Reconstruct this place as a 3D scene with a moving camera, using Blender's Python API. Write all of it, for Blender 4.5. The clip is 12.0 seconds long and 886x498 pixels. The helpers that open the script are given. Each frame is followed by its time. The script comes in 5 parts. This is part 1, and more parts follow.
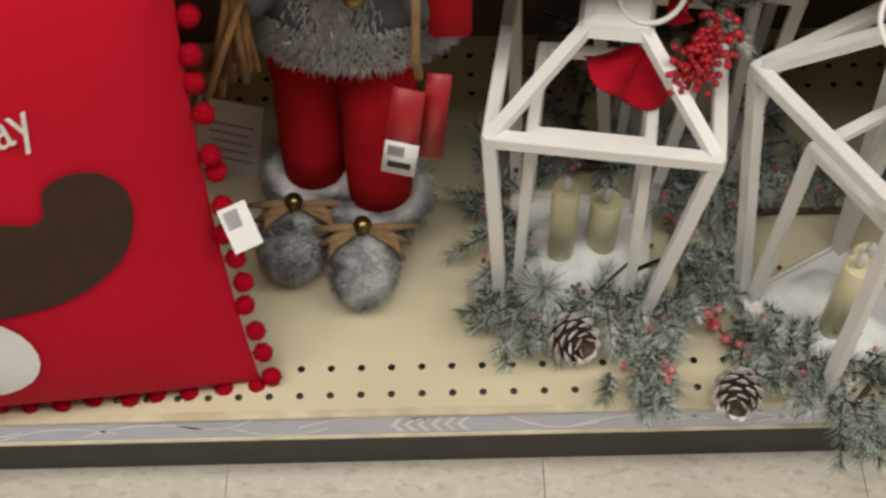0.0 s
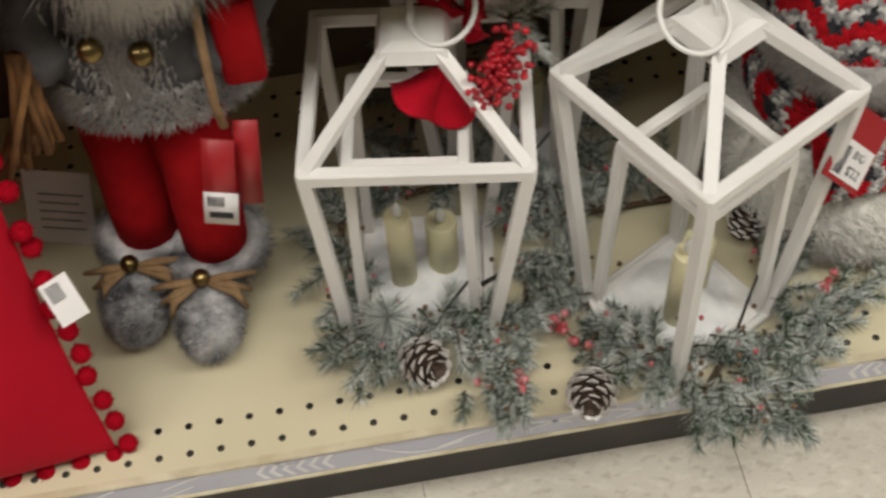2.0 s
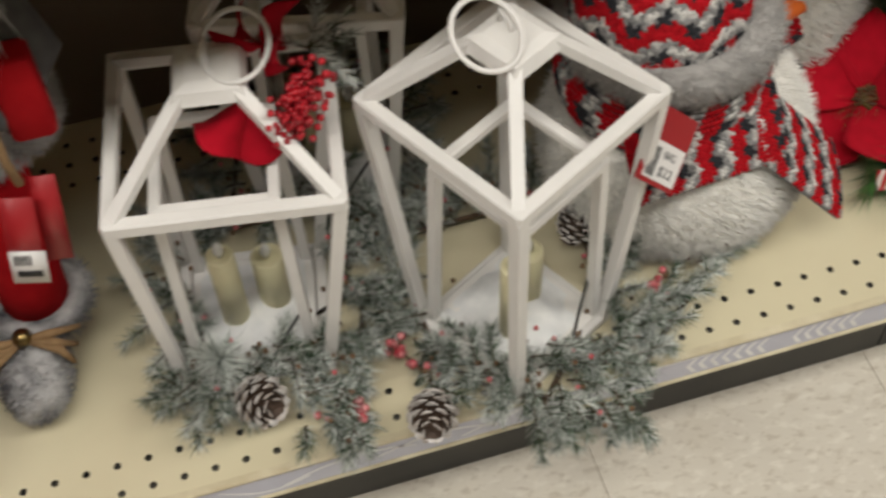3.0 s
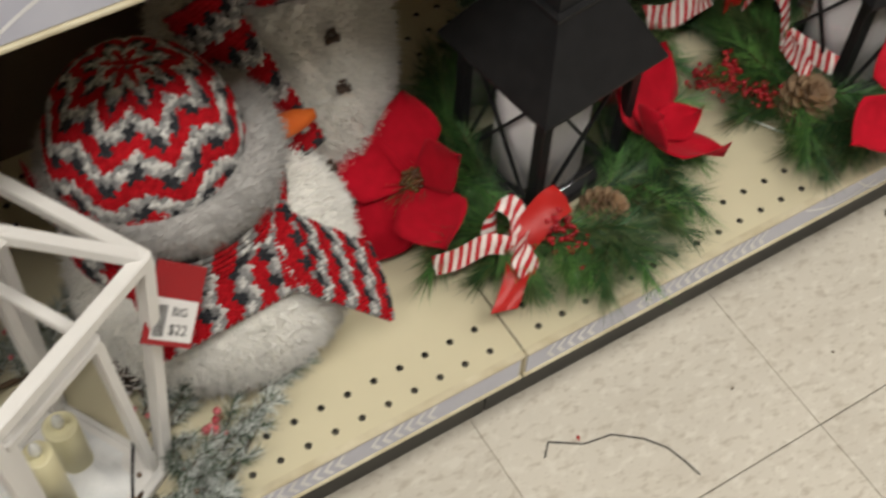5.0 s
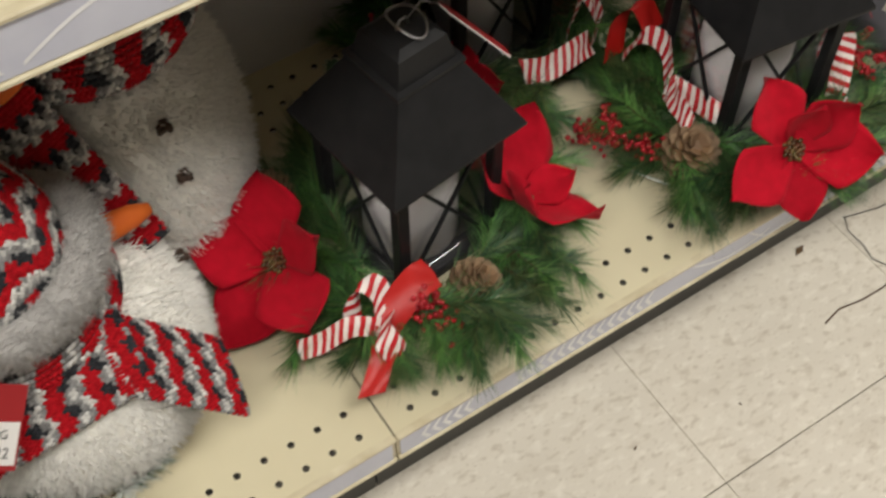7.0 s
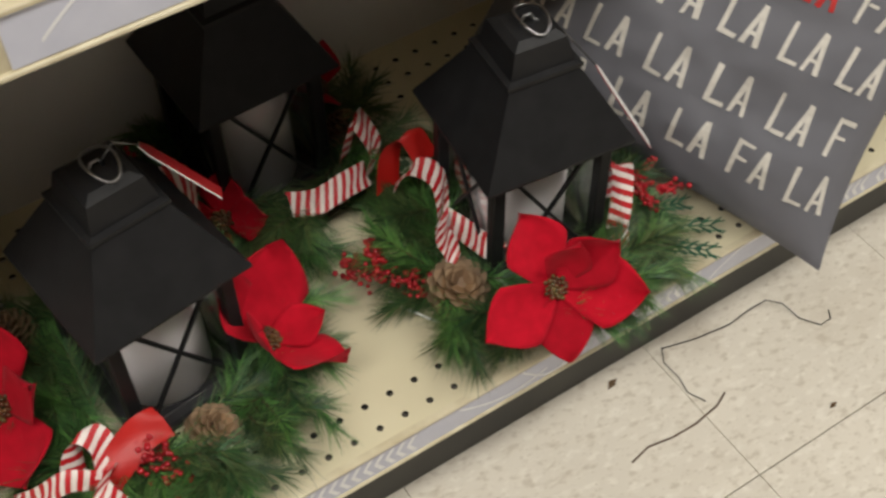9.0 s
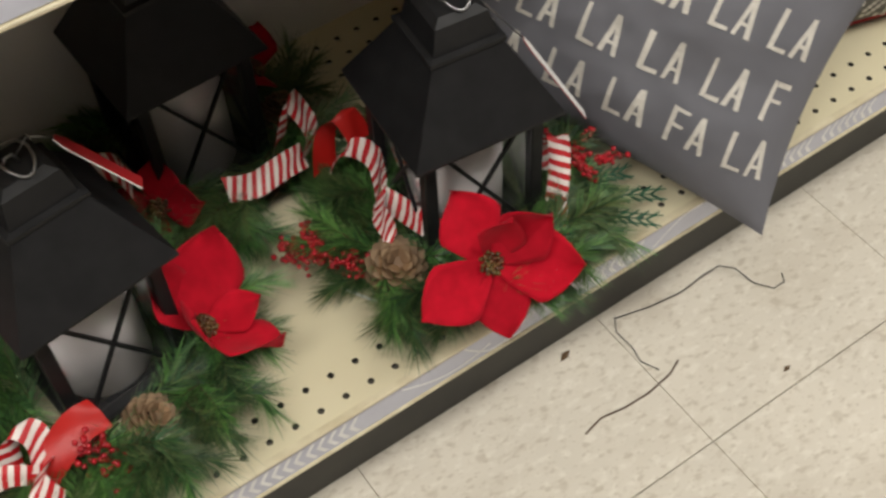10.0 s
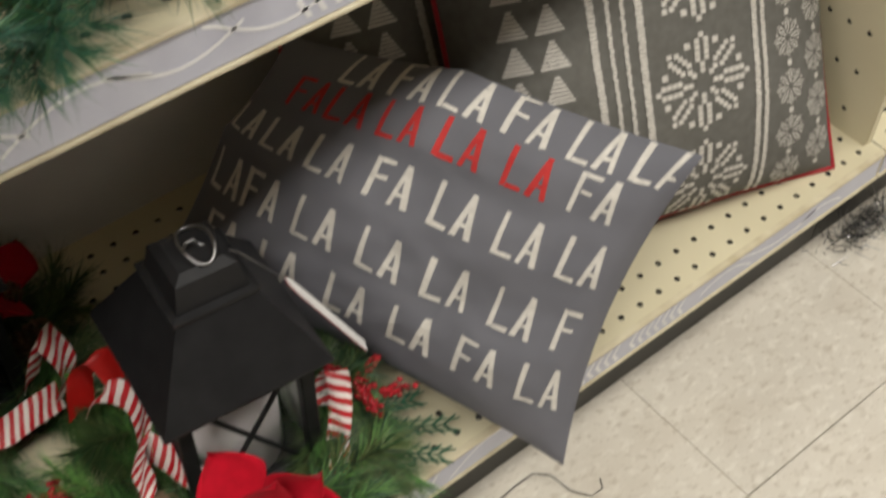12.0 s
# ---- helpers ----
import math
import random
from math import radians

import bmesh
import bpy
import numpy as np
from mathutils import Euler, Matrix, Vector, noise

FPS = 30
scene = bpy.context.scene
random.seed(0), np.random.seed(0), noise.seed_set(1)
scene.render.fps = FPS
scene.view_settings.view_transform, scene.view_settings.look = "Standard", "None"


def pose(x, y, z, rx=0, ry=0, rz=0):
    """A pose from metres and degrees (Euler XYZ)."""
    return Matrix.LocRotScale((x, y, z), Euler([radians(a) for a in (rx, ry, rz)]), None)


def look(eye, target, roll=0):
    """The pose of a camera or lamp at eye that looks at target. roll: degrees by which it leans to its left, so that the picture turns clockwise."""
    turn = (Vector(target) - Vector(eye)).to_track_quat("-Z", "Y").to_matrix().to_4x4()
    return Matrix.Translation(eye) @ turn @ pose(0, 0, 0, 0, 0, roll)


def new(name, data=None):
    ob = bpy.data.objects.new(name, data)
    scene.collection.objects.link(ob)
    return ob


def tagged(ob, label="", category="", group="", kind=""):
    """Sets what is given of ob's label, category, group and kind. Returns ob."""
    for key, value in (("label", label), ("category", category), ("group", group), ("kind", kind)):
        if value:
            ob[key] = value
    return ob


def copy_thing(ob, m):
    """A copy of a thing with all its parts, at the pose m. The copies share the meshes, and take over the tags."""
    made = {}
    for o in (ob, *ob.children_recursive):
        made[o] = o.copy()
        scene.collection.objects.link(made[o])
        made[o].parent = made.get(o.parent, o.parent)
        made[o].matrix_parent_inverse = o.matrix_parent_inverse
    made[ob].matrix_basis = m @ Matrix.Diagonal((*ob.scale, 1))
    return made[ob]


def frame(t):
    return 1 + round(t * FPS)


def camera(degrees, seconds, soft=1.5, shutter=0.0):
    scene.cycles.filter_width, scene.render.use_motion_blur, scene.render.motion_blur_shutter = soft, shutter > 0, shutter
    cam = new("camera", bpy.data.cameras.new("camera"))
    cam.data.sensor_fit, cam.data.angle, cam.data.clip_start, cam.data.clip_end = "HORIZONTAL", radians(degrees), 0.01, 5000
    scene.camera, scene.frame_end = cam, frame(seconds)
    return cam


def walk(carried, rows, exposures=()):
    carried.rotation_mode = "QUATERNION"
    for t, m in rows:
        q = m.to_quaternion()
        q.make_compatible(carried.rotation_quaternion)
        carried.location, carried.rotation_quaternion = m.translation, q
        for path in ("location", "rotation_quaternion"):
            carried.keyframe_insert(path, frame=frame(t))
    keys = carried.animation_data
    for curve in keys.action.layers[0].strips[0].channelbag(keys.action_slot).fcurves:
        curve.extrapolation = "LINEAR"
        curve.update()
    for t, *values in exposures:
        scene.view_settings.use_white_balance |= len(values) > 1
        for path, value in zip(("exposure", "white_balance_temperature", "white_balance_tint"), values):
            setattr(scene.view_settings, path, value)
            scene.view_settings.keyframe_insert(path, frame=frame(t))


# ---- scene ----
cam = camera(39.3, 12.0, soft=2.6, shutter=0.5)
PATH = [
    (0, (0.154, 0.203, 1.101), (0.141, 1.354, -0.535), -1.9),
    (0.5, (0.168, 0.211, 1.103), (0.186, 1.359, -0.535), -2.5),
    (1, (0.18, 0.208, 1.104), (0.214, 1.364, -0.528), -3.7),
    (1.5, (0.197, 0.204, 1.105), (0.261, 1.367, -0.522), -4.3),
    (2, (0.22, 0.204, 1.105), (0.342, 1.369, -0.516), -4.3),
    (2.5, (0.242, 0.209, 1.106), (0.44, 1.365, -0.514), -3.7),
    (3, (0.277, 0.216, 1.105), (0.569, 1.343, -0.521), -2.7),
    (3.5, (0.316, 0.231, 1.106), (0.708, 1.3, -0.539), -0.9),
    (3.7, (0.334, 0.242, 1.108), (0.779, 1.273, -0.547), 0.6),
    (5.3, (0.529, 0.276, 1.134), (1.183, 1.209, -0.51), 3.1),
    (5.5, (0.546, 0.277, 1.138), (1.208, 1.203, -0.506), 3.0),
    (6, (0.577, 0.277, 1.133), (1.225, 1.197, -0.52), 1.4),
    (6.5, (0.604, 0.277, 1.132), (1.227, 1.211, -0.523), -0.4),
    (6.7, (0.621, 0.278, 1.138), (1.236, 1.212, -0.521), -0.5),
    (8.3, (0.806, 0.26, 1.119), (1.44, 1.312, -0.459), -1.2),
    (8.5, (0.831, 0.244, 1.121), (1.471, 1.303, -0.451), -1.3),
    (9, (0.874, 0.208, 1.116), (1.543, 1.262, -0.447), -1.1),
    (9.5, (0.902, 0.192, 1.114), (1.554, 1.238, -0.461), -2.4),
    (10, (0.929, 0.182, 1.114), (1.57, 1.21, -0.478), -3.7),
    (10.5, (0.969, 0.177, 1.114), (1.625, 1.179, -0.488), -3.7),
    (11, (1.012, 0.195, 1.121), (1.739, 1.168, -0.469), -2.1),
    (11.5, (1.056, 0.222, 1.127), (1.849, 1.198, -0.429), -0.3),
    (12, (1.11, 0.254, 1.129), (1.942, 1.253, -0.391), 0.8),
]
walk(cam, [(t, look(eye, target, roll)) for t, eye, target, roll in PATH], [(0, -0.10), (3.0, -0.14), (6.0, -0.07), (8.5, 0.0), (12, 0.0)])



# ---- light: fluorescent ceiling fixtures of a shop aisle ----
world = bpy.data.worlds.new("shop_air")
scene.world = world
world.use_nodes = True
world.node_tree.nodes["Background"].inputs[0].default_value = (0.9, 0.95, 1.0, 1)
world.node_tree.nodes["Background"].inputs[1].default_value = 0.0
scene.view_settings.exposure = 0.0
CEIL = 3.3
FIXTURES = [(x, -0.30) for x in (-2.4, 0.0, 2.4, 4.8)]
for fx, fy in FIXTURES:
    lamp = bpy.data.lights.new("ceiling_lamp", "AREA")
    lamp.shape, lamp.size, lamp.size_y, lamp.energy = "RECTANGLE", 1.8, 0.60, 48
    lamp.color = (1.0, 0.96, 0.89)
    new("ceiling_lamp", lamp).matrix_world = pose(fx, fy, CEIL - 0.13)


# ---- materials ----
def mat(name, a, b=None, rough=0.6, metal=0.0, scale=30.0, bump=0.1, bscale=200.0, island=0.0, obj=0.0, sheen=0.0, coords="Object", detail=4.0, spec=0.5, dist=0.001):
    """A surface with two colours mixed by noise, fine relief, and a change of tone per piece."""
    m = bpy.data.materials.new(name)
    m.use_nodes = True
    nt = m.node_tree
    bs = nt.nodes["Principled BSDF"]
    b = b or tuple(0.82 * c for c in a)
    tc = nt.nodes.new("ShaderNodeTexCoord")
    no = nt.nodes.new("ShaderNodeTexNoise")
    no.inputs["Scale"].default_value, no.inputs["Detail"].default_value = scale, detail
    nt.links.new(tc.outputs[coords], no.inputs["Vector"])
    mix = nt.nodes.new("ShaderNodeMix")
    mix.data_type = "RGBA"
    mix.inputs[6].default_value, mix.inputs[7].default_value = (*a, 1), (*b, 1)
    ramp = nt.nodes.new("ShaderNodeMapRange")
    ramp.inputs[1].default_value, ramp.inputs[2].default_value = 0.3, 0.7
    nt.links.new(no.outputs["Fac"], ramp.inputs[0])
    nt.links.new(ramp.outputs[0], mix.inputs[0])
    out = mix.outputs[2]
    for amount, node, sock in ((island, "ShaderNodeNewGeometry", "Random Per Island"), (obj, "ShaderNodeObjectInfo", "Random")):
        if amount:
            gi = nt.nodes.new(node)
            hs = nt.nodes.new("ShaderNodeHueSaturation")
            mr = nt.nodes.new("ShaderNodeMapRange")
            mr.inputs[3].default_value, mr.inputs[4].default_value = 1 - amount, 1 + amount
            nt.links.new(gi.outputs[sock], mr.inputs[0])
            nt.links.new(mr.outputs[0], hs.inputs["Value"])
            nt.links.new(out, hs.inputs["Color"])
            out = hs.outputs["Color"]
    nt.links.new(out, bs.inputs["Base Color"])
    bs.inputs["Roughness"].default_value, bs.inputs["Metallic"].default_value = rough, metal
    bs.inputs["Specular IOR Level"].default_value = spec
    bs.inputs["Sheen Weight"].default_value = sheen
    if bump:
        n2 = nt.nodes.new("ShaderNodeTexNoise")
        n2.inputs["Scale"].default_value, n2.inputs["Detail"].default_value = bscale, 3
        nt.links.new(tc.outputs[coords], n2.inputs["Vector"])
        bp = nt.nodes.new("ShaderNodeBump")
        bp.inputs["Strength"].default_value, bp.inputs["Distance"].default_value = bump, dist
        nt.links.new(n2.outputs["Fac"], bp.inputs["Height"])
        nt.links.new(bp.outputs[0], bs.inputs["Normal"])
    return m


def stripes(name, a, b, count, rough=0.4, slant=0.0):
    """Two-colour stripes along the u of a ribbon, with a woven gloss."""
    m = mat(name, a, rough=rough, bump=0.05)
    nt = m.node_tree
    uv = nt.nodes.new("ShaderNodeUVMap")
    sep = nt.nodes.new("ShaderNodeSeparateXYZ")
    nt.links.new(uv.outputs[0], sep.inputs[0])
    ma = nt.nodes.new("ShaderNodeMath")
    ma.operation = "MULTIPLY_ADD"
    ma.inputs[1].default_value = slant
    nt.links.new(sep.outputs[1], ma.inputs[0])
    nt.links.new(sep.outputs[0], ma.inputs[2])
    mu = nt.nodes.new("ShaderNodeMath")
    mu.operation = "MULTIPLY"
    mu.inputs[1].default_value = count
    nt.links.new(ma.outputs[0], mu.inputs[0])
    fr = nt.nodes.new("ShaderNodeMath")
    fr.operation = "FRACT"
    nt.links.new(mu.outputs[0], fr.inputs[0])
    gt = nt.nodes.new("ShaderNodeMath")
    gt.operation = "GREATER_THAN"
    gt.inputs[1].default_value = 0.5
    nt.links.new(fr.outputs[0], gt.inputs[0])
    mix = nt.nodes.new("ShaderNodeMix")
    mix.data_type = "RGBA"
    mix.inputs[6].default_value, mix.inputs[7].default_value = (*a, 1), (*b, 1)
    nt.links.new(gt.outputs[0], mix.inputs[0])
    nt.links.new(mix.outputs[2], nt.nodes["Principled BSDF"].inputs["Base Color"])
    return m


def speckled(name, base, dark, light):
    """Vinyl composition tile: flecks, mottling and scuffs, with a worn wax gloss."""
    m = mat(name, base, tuple(0.9 * c for c in base), rough=0.42, scale=6, bump=0.06, bscale=60, obj=0.03, coords="Object")
    nt = m.node_tree
    bs = nt.nodes["Principled BSDF"]
    prev = bs.inputs["Base Color"].links[0].from_socket
    tc = nt.nodes.new("ShaderNodeTexCoord")
    mp = nt.nodes.new("ShaderNodeMapping")
    mp.inputs["Rotation"].default_value = (0, 0, 0.5)
    mp.inputs["Scale"].default_value = (1.0, 1.7, 1.0)
    ge = nt.nodes.new("ShaderNodeNewGeometry")
    nt.links.new(ge.outputs["Position"], mp.inputs["Vector"])
    for col, sc, lo, hi in ((dark, 75, 0.56, 0.68), (light, 60, 0.54, 0.66), (dark, 7, 0.54, 0.85), (dark, 40, 0.60, 0.72), (dark, 190, 0.64, 0.71)):
        no = nt.nodes.new("ShaderNodeTexNoise")
        no.inputs["Scale"].default_value, no.inputs["Detail"].default_value = sc, 2
        nt.links.new(mp.outputs[0], no.inputs["Vector"])
        mr = nt.nodes.new("ShaderNodeMapRange")
        mr.inputs[1].default_value, mr.inputs[2].default_value, mr.inputs[4].default_value = lo, hi, 0.5
        nt.links.new(no.outputs["Fac"], mr.inputs[0])
        mix = nt.nodes.new("ShaderNodeMix")
        mix.data_type = "RGBA"
        mix.inputs[7].default_value = (*col, 1)
        nt.links.new(mr.outputs[0], mix.inputs[0])
        nt.links.new(prev, mix.inputs[6])
        prev = mix.outputs[2]
    nt.links.new(prev, bs.inputs["Base Color"])
    return m


def glass(name):
    m = bpy.data.materials.new(name)
    m.use_nodes = True
    bs = m.node_tree.nodes["Principled BSDF"]
    bs.inputs["Transmission Weight"].default_value, bs.inputs["Roughness"].default_value, bs.inputs["IOR"].default_value = 1.0, 0.03, 1.45
    bs.inputs["Base Color"].default_value = (0.95, 0.95, 0.95, 1)
    return m


M_CREAM = mat("cream_enamel", (0.66, 0.60, 0.42), (0.60, 0.54, 0.37), rough=0.38, scale=9, bump=0.05, bscale=400)
M_CREAM_EDGE = mat("cream_edge", (0.68, 0.62, 0.45), (0.5, 0.43, 0.28), rough=0.4, scale=40, bump=0.03)
# near-black colour for the inner walls of the punched holes
M_HOLE = mat("near_black_hole_wall", (0.03, 0.028, 0.024), rough=0.8)
M_KICK = mat("black_kick_paint", (0.035, 0.034, 0.032), (0.06, 0.057, 0.05), rough=0.55, scale=14, bump=0.1)
M_STRIP = mat("printed_strip_paper", (0.60, 0.61, 0.70), (0.52, 0.53, 0.63), rough=0.3, scale=25, bump=0.0)
M_STRIP_LINE = mat("strip_white_print", (0.93, 0.93, 0.95), rough=0.3, bump=0.0)
M_BACK = mat("brown_back_panel", (0.15, 0.11, 0.075), (0.11, 0.082, 0.055), rough=0.6, scale=5, bump=0.1)
M_BACK_PALE = mat("pale_back_panel", (0.80, 0.78, 0.76), (0.72, 0.70, 0.68), rough=0.6, scale=5, bump=0.1)
M_TILE = speckled("vinyl_tile", (0.67, 0.62, 0.53), (0.43, 0.37, 0.29), (0.76, 0.72, 0.63))
M_SEAM = mat("tile_seam_dirt", (0.14, 0.12, 0.095), rough=0.8)
M_WALL = mat("shop_wall_paint", (0.22, 0.21, 0.20), (0.19, 0.18, 0.17), rough=0.7, scale=3)
M_CEIL = mat("ceiling_board", (0.42, 0.41, 0.39), (0.36, 0.355, 0.34), rough=0.9, scale=40, bump=0.3)
M_WHITE_METAL = mat("white_lantern_paint", (0.80, 0.78, 0.75), (0.74, 0.72, 0.69), rough=0.42, scale=18, bump=0.12, bscale=150)
M_BLACK_METAL = mat("black_lantern_paint", (0.010, 0.010, 0.011), (0.015, 0.015, 0.016), rough=0.46, spec=0.22, scale=60, bump=0.12, bscale=700)
M_WIRE = mat("steel_wire", (0.35, 0.35, 0.36), rough=0.3, metal=1.0, bump=0)
M_GLASS = glass("lantern_glass")
M_CANDLE = mat("ivory_wax", (0.74, 0.70, 0.46), (0.70, 0.64, 0.40), rough=0.5, scale=20, bump=0.1, bscale=60)
M_PILLAR = mat("white_candle_wax", (0.86, 0.82, 0.82), (0.78, 0.74, 0.75), rough=0.5, scale=12, bump=0.15, bscale=40)
M_CLEAR = mat("clear_flame_plastic", (0.75, 0.75, 0.70), rough=0.15, bump=0)
M_SNOW = mat("flock_snow", (0.80, 0.80, 0.79), (0.68, 0.69, 0.69), rough=0.9, scale=70, bump=0.8, bscale=500)
M_NEEDLE = mat("pine_needle", (0.042, 0.115, 0.034), (0.018, 0.062, 0.024), rough=0.5, scale=14, bump=0, island=0.5)
M_NEEDLE_LIGHT = mat("pine_needle_light", (0.15, 0.31, 0.075), (0.08, 0.22, 0.055), rough=0.45, scale=25, bump=0, island=0.4)
M_NEEDLE_OLIVE = mat("pine_needle_olive", (0.15, 0.19, 0.065), (0.08, 0.13, 0.045), rough=0.5, scale=25, bump=0, island=0.45)
M_CEDAR = mat("cedar_spray", (0.03, 0.12, 0.06), (0.02, 0.08, 0.05), rough=0.5, scale=25, bump=0, island=0.3)
M_FROST_GREEN = mat("frosted_needle", (0.038, 0.080, 0.032), (0.015, 0.038, 0.016), rough=0.7, scale=50, bump=0, island=0.4)
M_FROST_WHITE = mat("snowy_needle", (0.78, 0.80, 0.77), (0.54, 0.58, 0.54), rough=0.8, scale=60, bump=0, island=0.25)
M_STEM = mat("brown_stem", (0.10, 0.06, 0.03), (0.06, 0.035, 0.02), rough=0.8, bump=0.4)
M_CONE = mat("pine_cone_scale", (0.20, 0.115, 0.055), (0.10, 0.055, 0.028), rough=0.65, scale=60, bump=0.3, island=0.3)
M_CONE_TIP = mat("pine_cone_tip", (0.28, 0.19, 0.11), (0.17, 0.105, 0.06), rough=0.65, scale=80, bump=0.2, island=0.25)
M_CONE_DARK = mat("dark_cone_scale", (0.065, 0.038, 0.024), (0.04, 0.024, 0.016), rough=0.7, scale=60, bump=0.3, island=0.3)
M_CONE_SNOW = mat("snowy_cone_tip", (0.78, 0.76, 0.74), (0.34, 0.28, 0.23), rough=0.85, scale=120, bump=0.3, island=0.2)
M_PETAL = mat("red_velvet_petal", (0.46, 0.004, 0.018), (0.36, 0.003, 0.013), rough=0.9, scale=90, bump=0.2, bscale=900, sheen=0.04, obj=0.12, spec=0.15)
M_SEED = mat("flower_seed", (0.10, 0.015, 0.012), (0.09, 0.08, 0.02), rough=0.35, scale=160, bump=0, island=0.5)
M_BERRY = mat("red_berry", (0.40, 0.008, 0.016), (0.30, 0.004, 0.012), rough=0.38, scale=90, bump=0.1, island=0.25)
M_BERRY_FROST = mat("frosted_red_berry", (0.50, 0.02, 0.04), (0.55, 0.25, 0.25), rough=0.6, scale=120, bump=0.2, island=0.2)
M_RIBBON = stripes("candy_stripe_ribbon", (0.50, 0.010, 0.016), (0.78, 0.70, 0.66), 1.0, rough=0.45, slant=0.35)
M_RIBBON_RED = mat("red_satin_ribbon", (0.52, 0.014, 0.010), (0.44, 0.010, 0.008), rough=0.42, scale=20, bump=0.05)
M_HOLLY = mat("holly_leaf", (0.05, 0.12, 0.06), (0.09, 0.17, 0.10), rough=0.4, scale=60, bump=0.1)
M_HOLLY_EDGE = mat("holly_leaf_edge", (0.62, 0.66, 0.50), rough=0.5, bump=0)
M_FUR = mat("white_plush", (0.90, 0.88, 0.83), (0.84, 0.82, 0.76), rough=0.95, scale=25, bump=0.3, bscale=250, island=0.10, spec=0.1, sheen=0.3)
M_GREY_FUR = mat("grey_plush", (0.50, 0.48, 0.46), (0.38, 0.37, 0.355), rough=0.95, scale=30, bump=0.3, bscale=250, island=0.22, spec=0.1)
M_COAT = mat("grey_felt", (0.15, 0.15, 0.155), (0.105, 0.105, 0.11), rough=0.95, scale=60, bump=0.5, bscale=500, spec=0.1)
M_BOOT = mat("mottled_plush", (0.66, 0.65, 0.64), (0.06, 0.06, 0.07), rough=0.95, scale=38, bump=0.4, bscale=300, island=0.25, spec=0.1)
M_PANTS = mat("red_felt", (0.40, 0.008, 0.012), (0.32, 0.005, 0.009), rough=0.95, scale=60, bump=0.4, bscale=600, spec=0.1)
M_JUTE = mat("jute", (0.30, 0.19, 0.09), (0.22, 0.13, 0.06), rough=0.9, scale=120, bump=0.5)
M_BRASS = mat("old_brass", (0.28, 0.20, 0.08), (0.14, 0.10, 0.04), rough=0.32, metal=1.0, scale=60, bump=0.1)
M_BROWN = mat("brown_felt", (0.055, 0.032, 0.022), (0.045, 0.026, 0.018), rough=0.95, scale=60, bump=0.4, bscale=500, spec=0.1)
M_STRAW = mat("brown_straw", (0.22, 0.10, 0.03), (0.13, 0.06, 0.02), rough=0.85, scale=80, bump=0.3, island=0.3)
M_K_RED = mat("knit_red", (0.42, 0.010, 0.016), (0.34, 0.006, 0.012), rough=0.95, scale=300, bump=0.6, bscale=900, island=0.2, spec=0.1)
M_K_GREY = mat("knit_grey", (0.27, 0.265, 0.26), (0.20, 0.20, 0.20), rough=0.95, scale=300, bump=0.6, bscale=900, island=0.25, spec=0.1)
M_K_WHITE = mat("knit_white", (0.60, 0.59, 0.56), (0.48, 0.47, 0.45), rough=0.95, scale=300, bump=0.6, bscale=900, island=0.2, spec=0.1)
M_K_BLACK = mat("knit_black", (0.035, 0.037, 0.042), (0.025, 0.026, 0.03), rough=0.95, scale=300, bump=0.6, bscale=900, island=0.3, spec=0.1)
M_CARROT = mat("orange_felt", (0.72, 0.15, 0.012), (0.62, 0.11, 0.01), rough=0.8, scale=60, bump=0.3, bscale=400)
M_SKIN = mat("pink_fleece", (0.66, 0.48, 0.42), rough=0.95, bump=0.3)
M_RED_CLOTH = mat("red_pillow_cloth", (0.52, 0.006, 0.024), (0.46, 0.005, 0.020), rough=0.9, scale=8, bump=0.5, bscale=1500, spec=0.15)
M_POMPOM = mat("red_pompom_yarn", (0.42, 0.004, 0.016), (0.28, 0.003, 0.012), rough=1.0, scale=300, bump=1.0, bscale=600, spec=0.05)
M_WHITE_FELT = mat("white_felt", (0.76, 0.74, 0.72), (0.70, 0.68, 0.66), rough=0.95, scale=40, bump=0.4, bscale=600)
M_GREY_CLOTH = mat("grey_pillow_cloth", (0.165, 0.165, 0.185), (0.145, 0.145, 0.163), rough=0.8, scale=12, bump=0.4, bscale=1500, spec=0.2)
M_PRINT_WHITE = mat("white_fabric_print", (0.66, 0.63, 0.57), (0.54, 0.51, 0.46), rough=0.8, scale=150, bump=0.1)
M_PRINT_RED = mat("red_fabric_print", (0.52, 0.03, 0.025), (0.42, 0.02, 0.02), rough=0.8, scale=150, bump=0.1)
M_KNIT_GREY = mat("grey_jacquard", (0.17, 0.165, 0.15), (0.14, 0.135, 0.12), rough=0.95, scale=100, bump=0.7, bscale=900, spec=0.1)
M_PIPING = mat("red_piping", (0.42, 0.02, 0.03), rough=0.8, bump=0.3)
M_TAG = mat("white_card", (0.78, 0.76, 0.74), (0.72, 0.70, 0.68), rough=0.5, scale=20, bump=0)
M_RED_CARD = mat("red_card", (0.34, 0.014, 0.018), (0.30, 0.012, 0.016), rough=0.4, scale=20, bump=0)
M_INK = mat("black_ink", (0.02, 0.02, 0.02), rough=0.5, bump=0)
M_LEAFBIT = mat("dry_leaf", (0.12, 0.07, 0.03), (0.07, 0.04, 0.02), rough=0.8, scale=100, bump=0.4)
M_TUBE = bpy.data.materials.new("lit_diffuser")
M_TUBE.use_nodes = True
M_TUBE.node_tree.nodes["Principled BSDF"].inputs["Emission Color"].default_value = (1.0, 0.96, 0.89, 1)
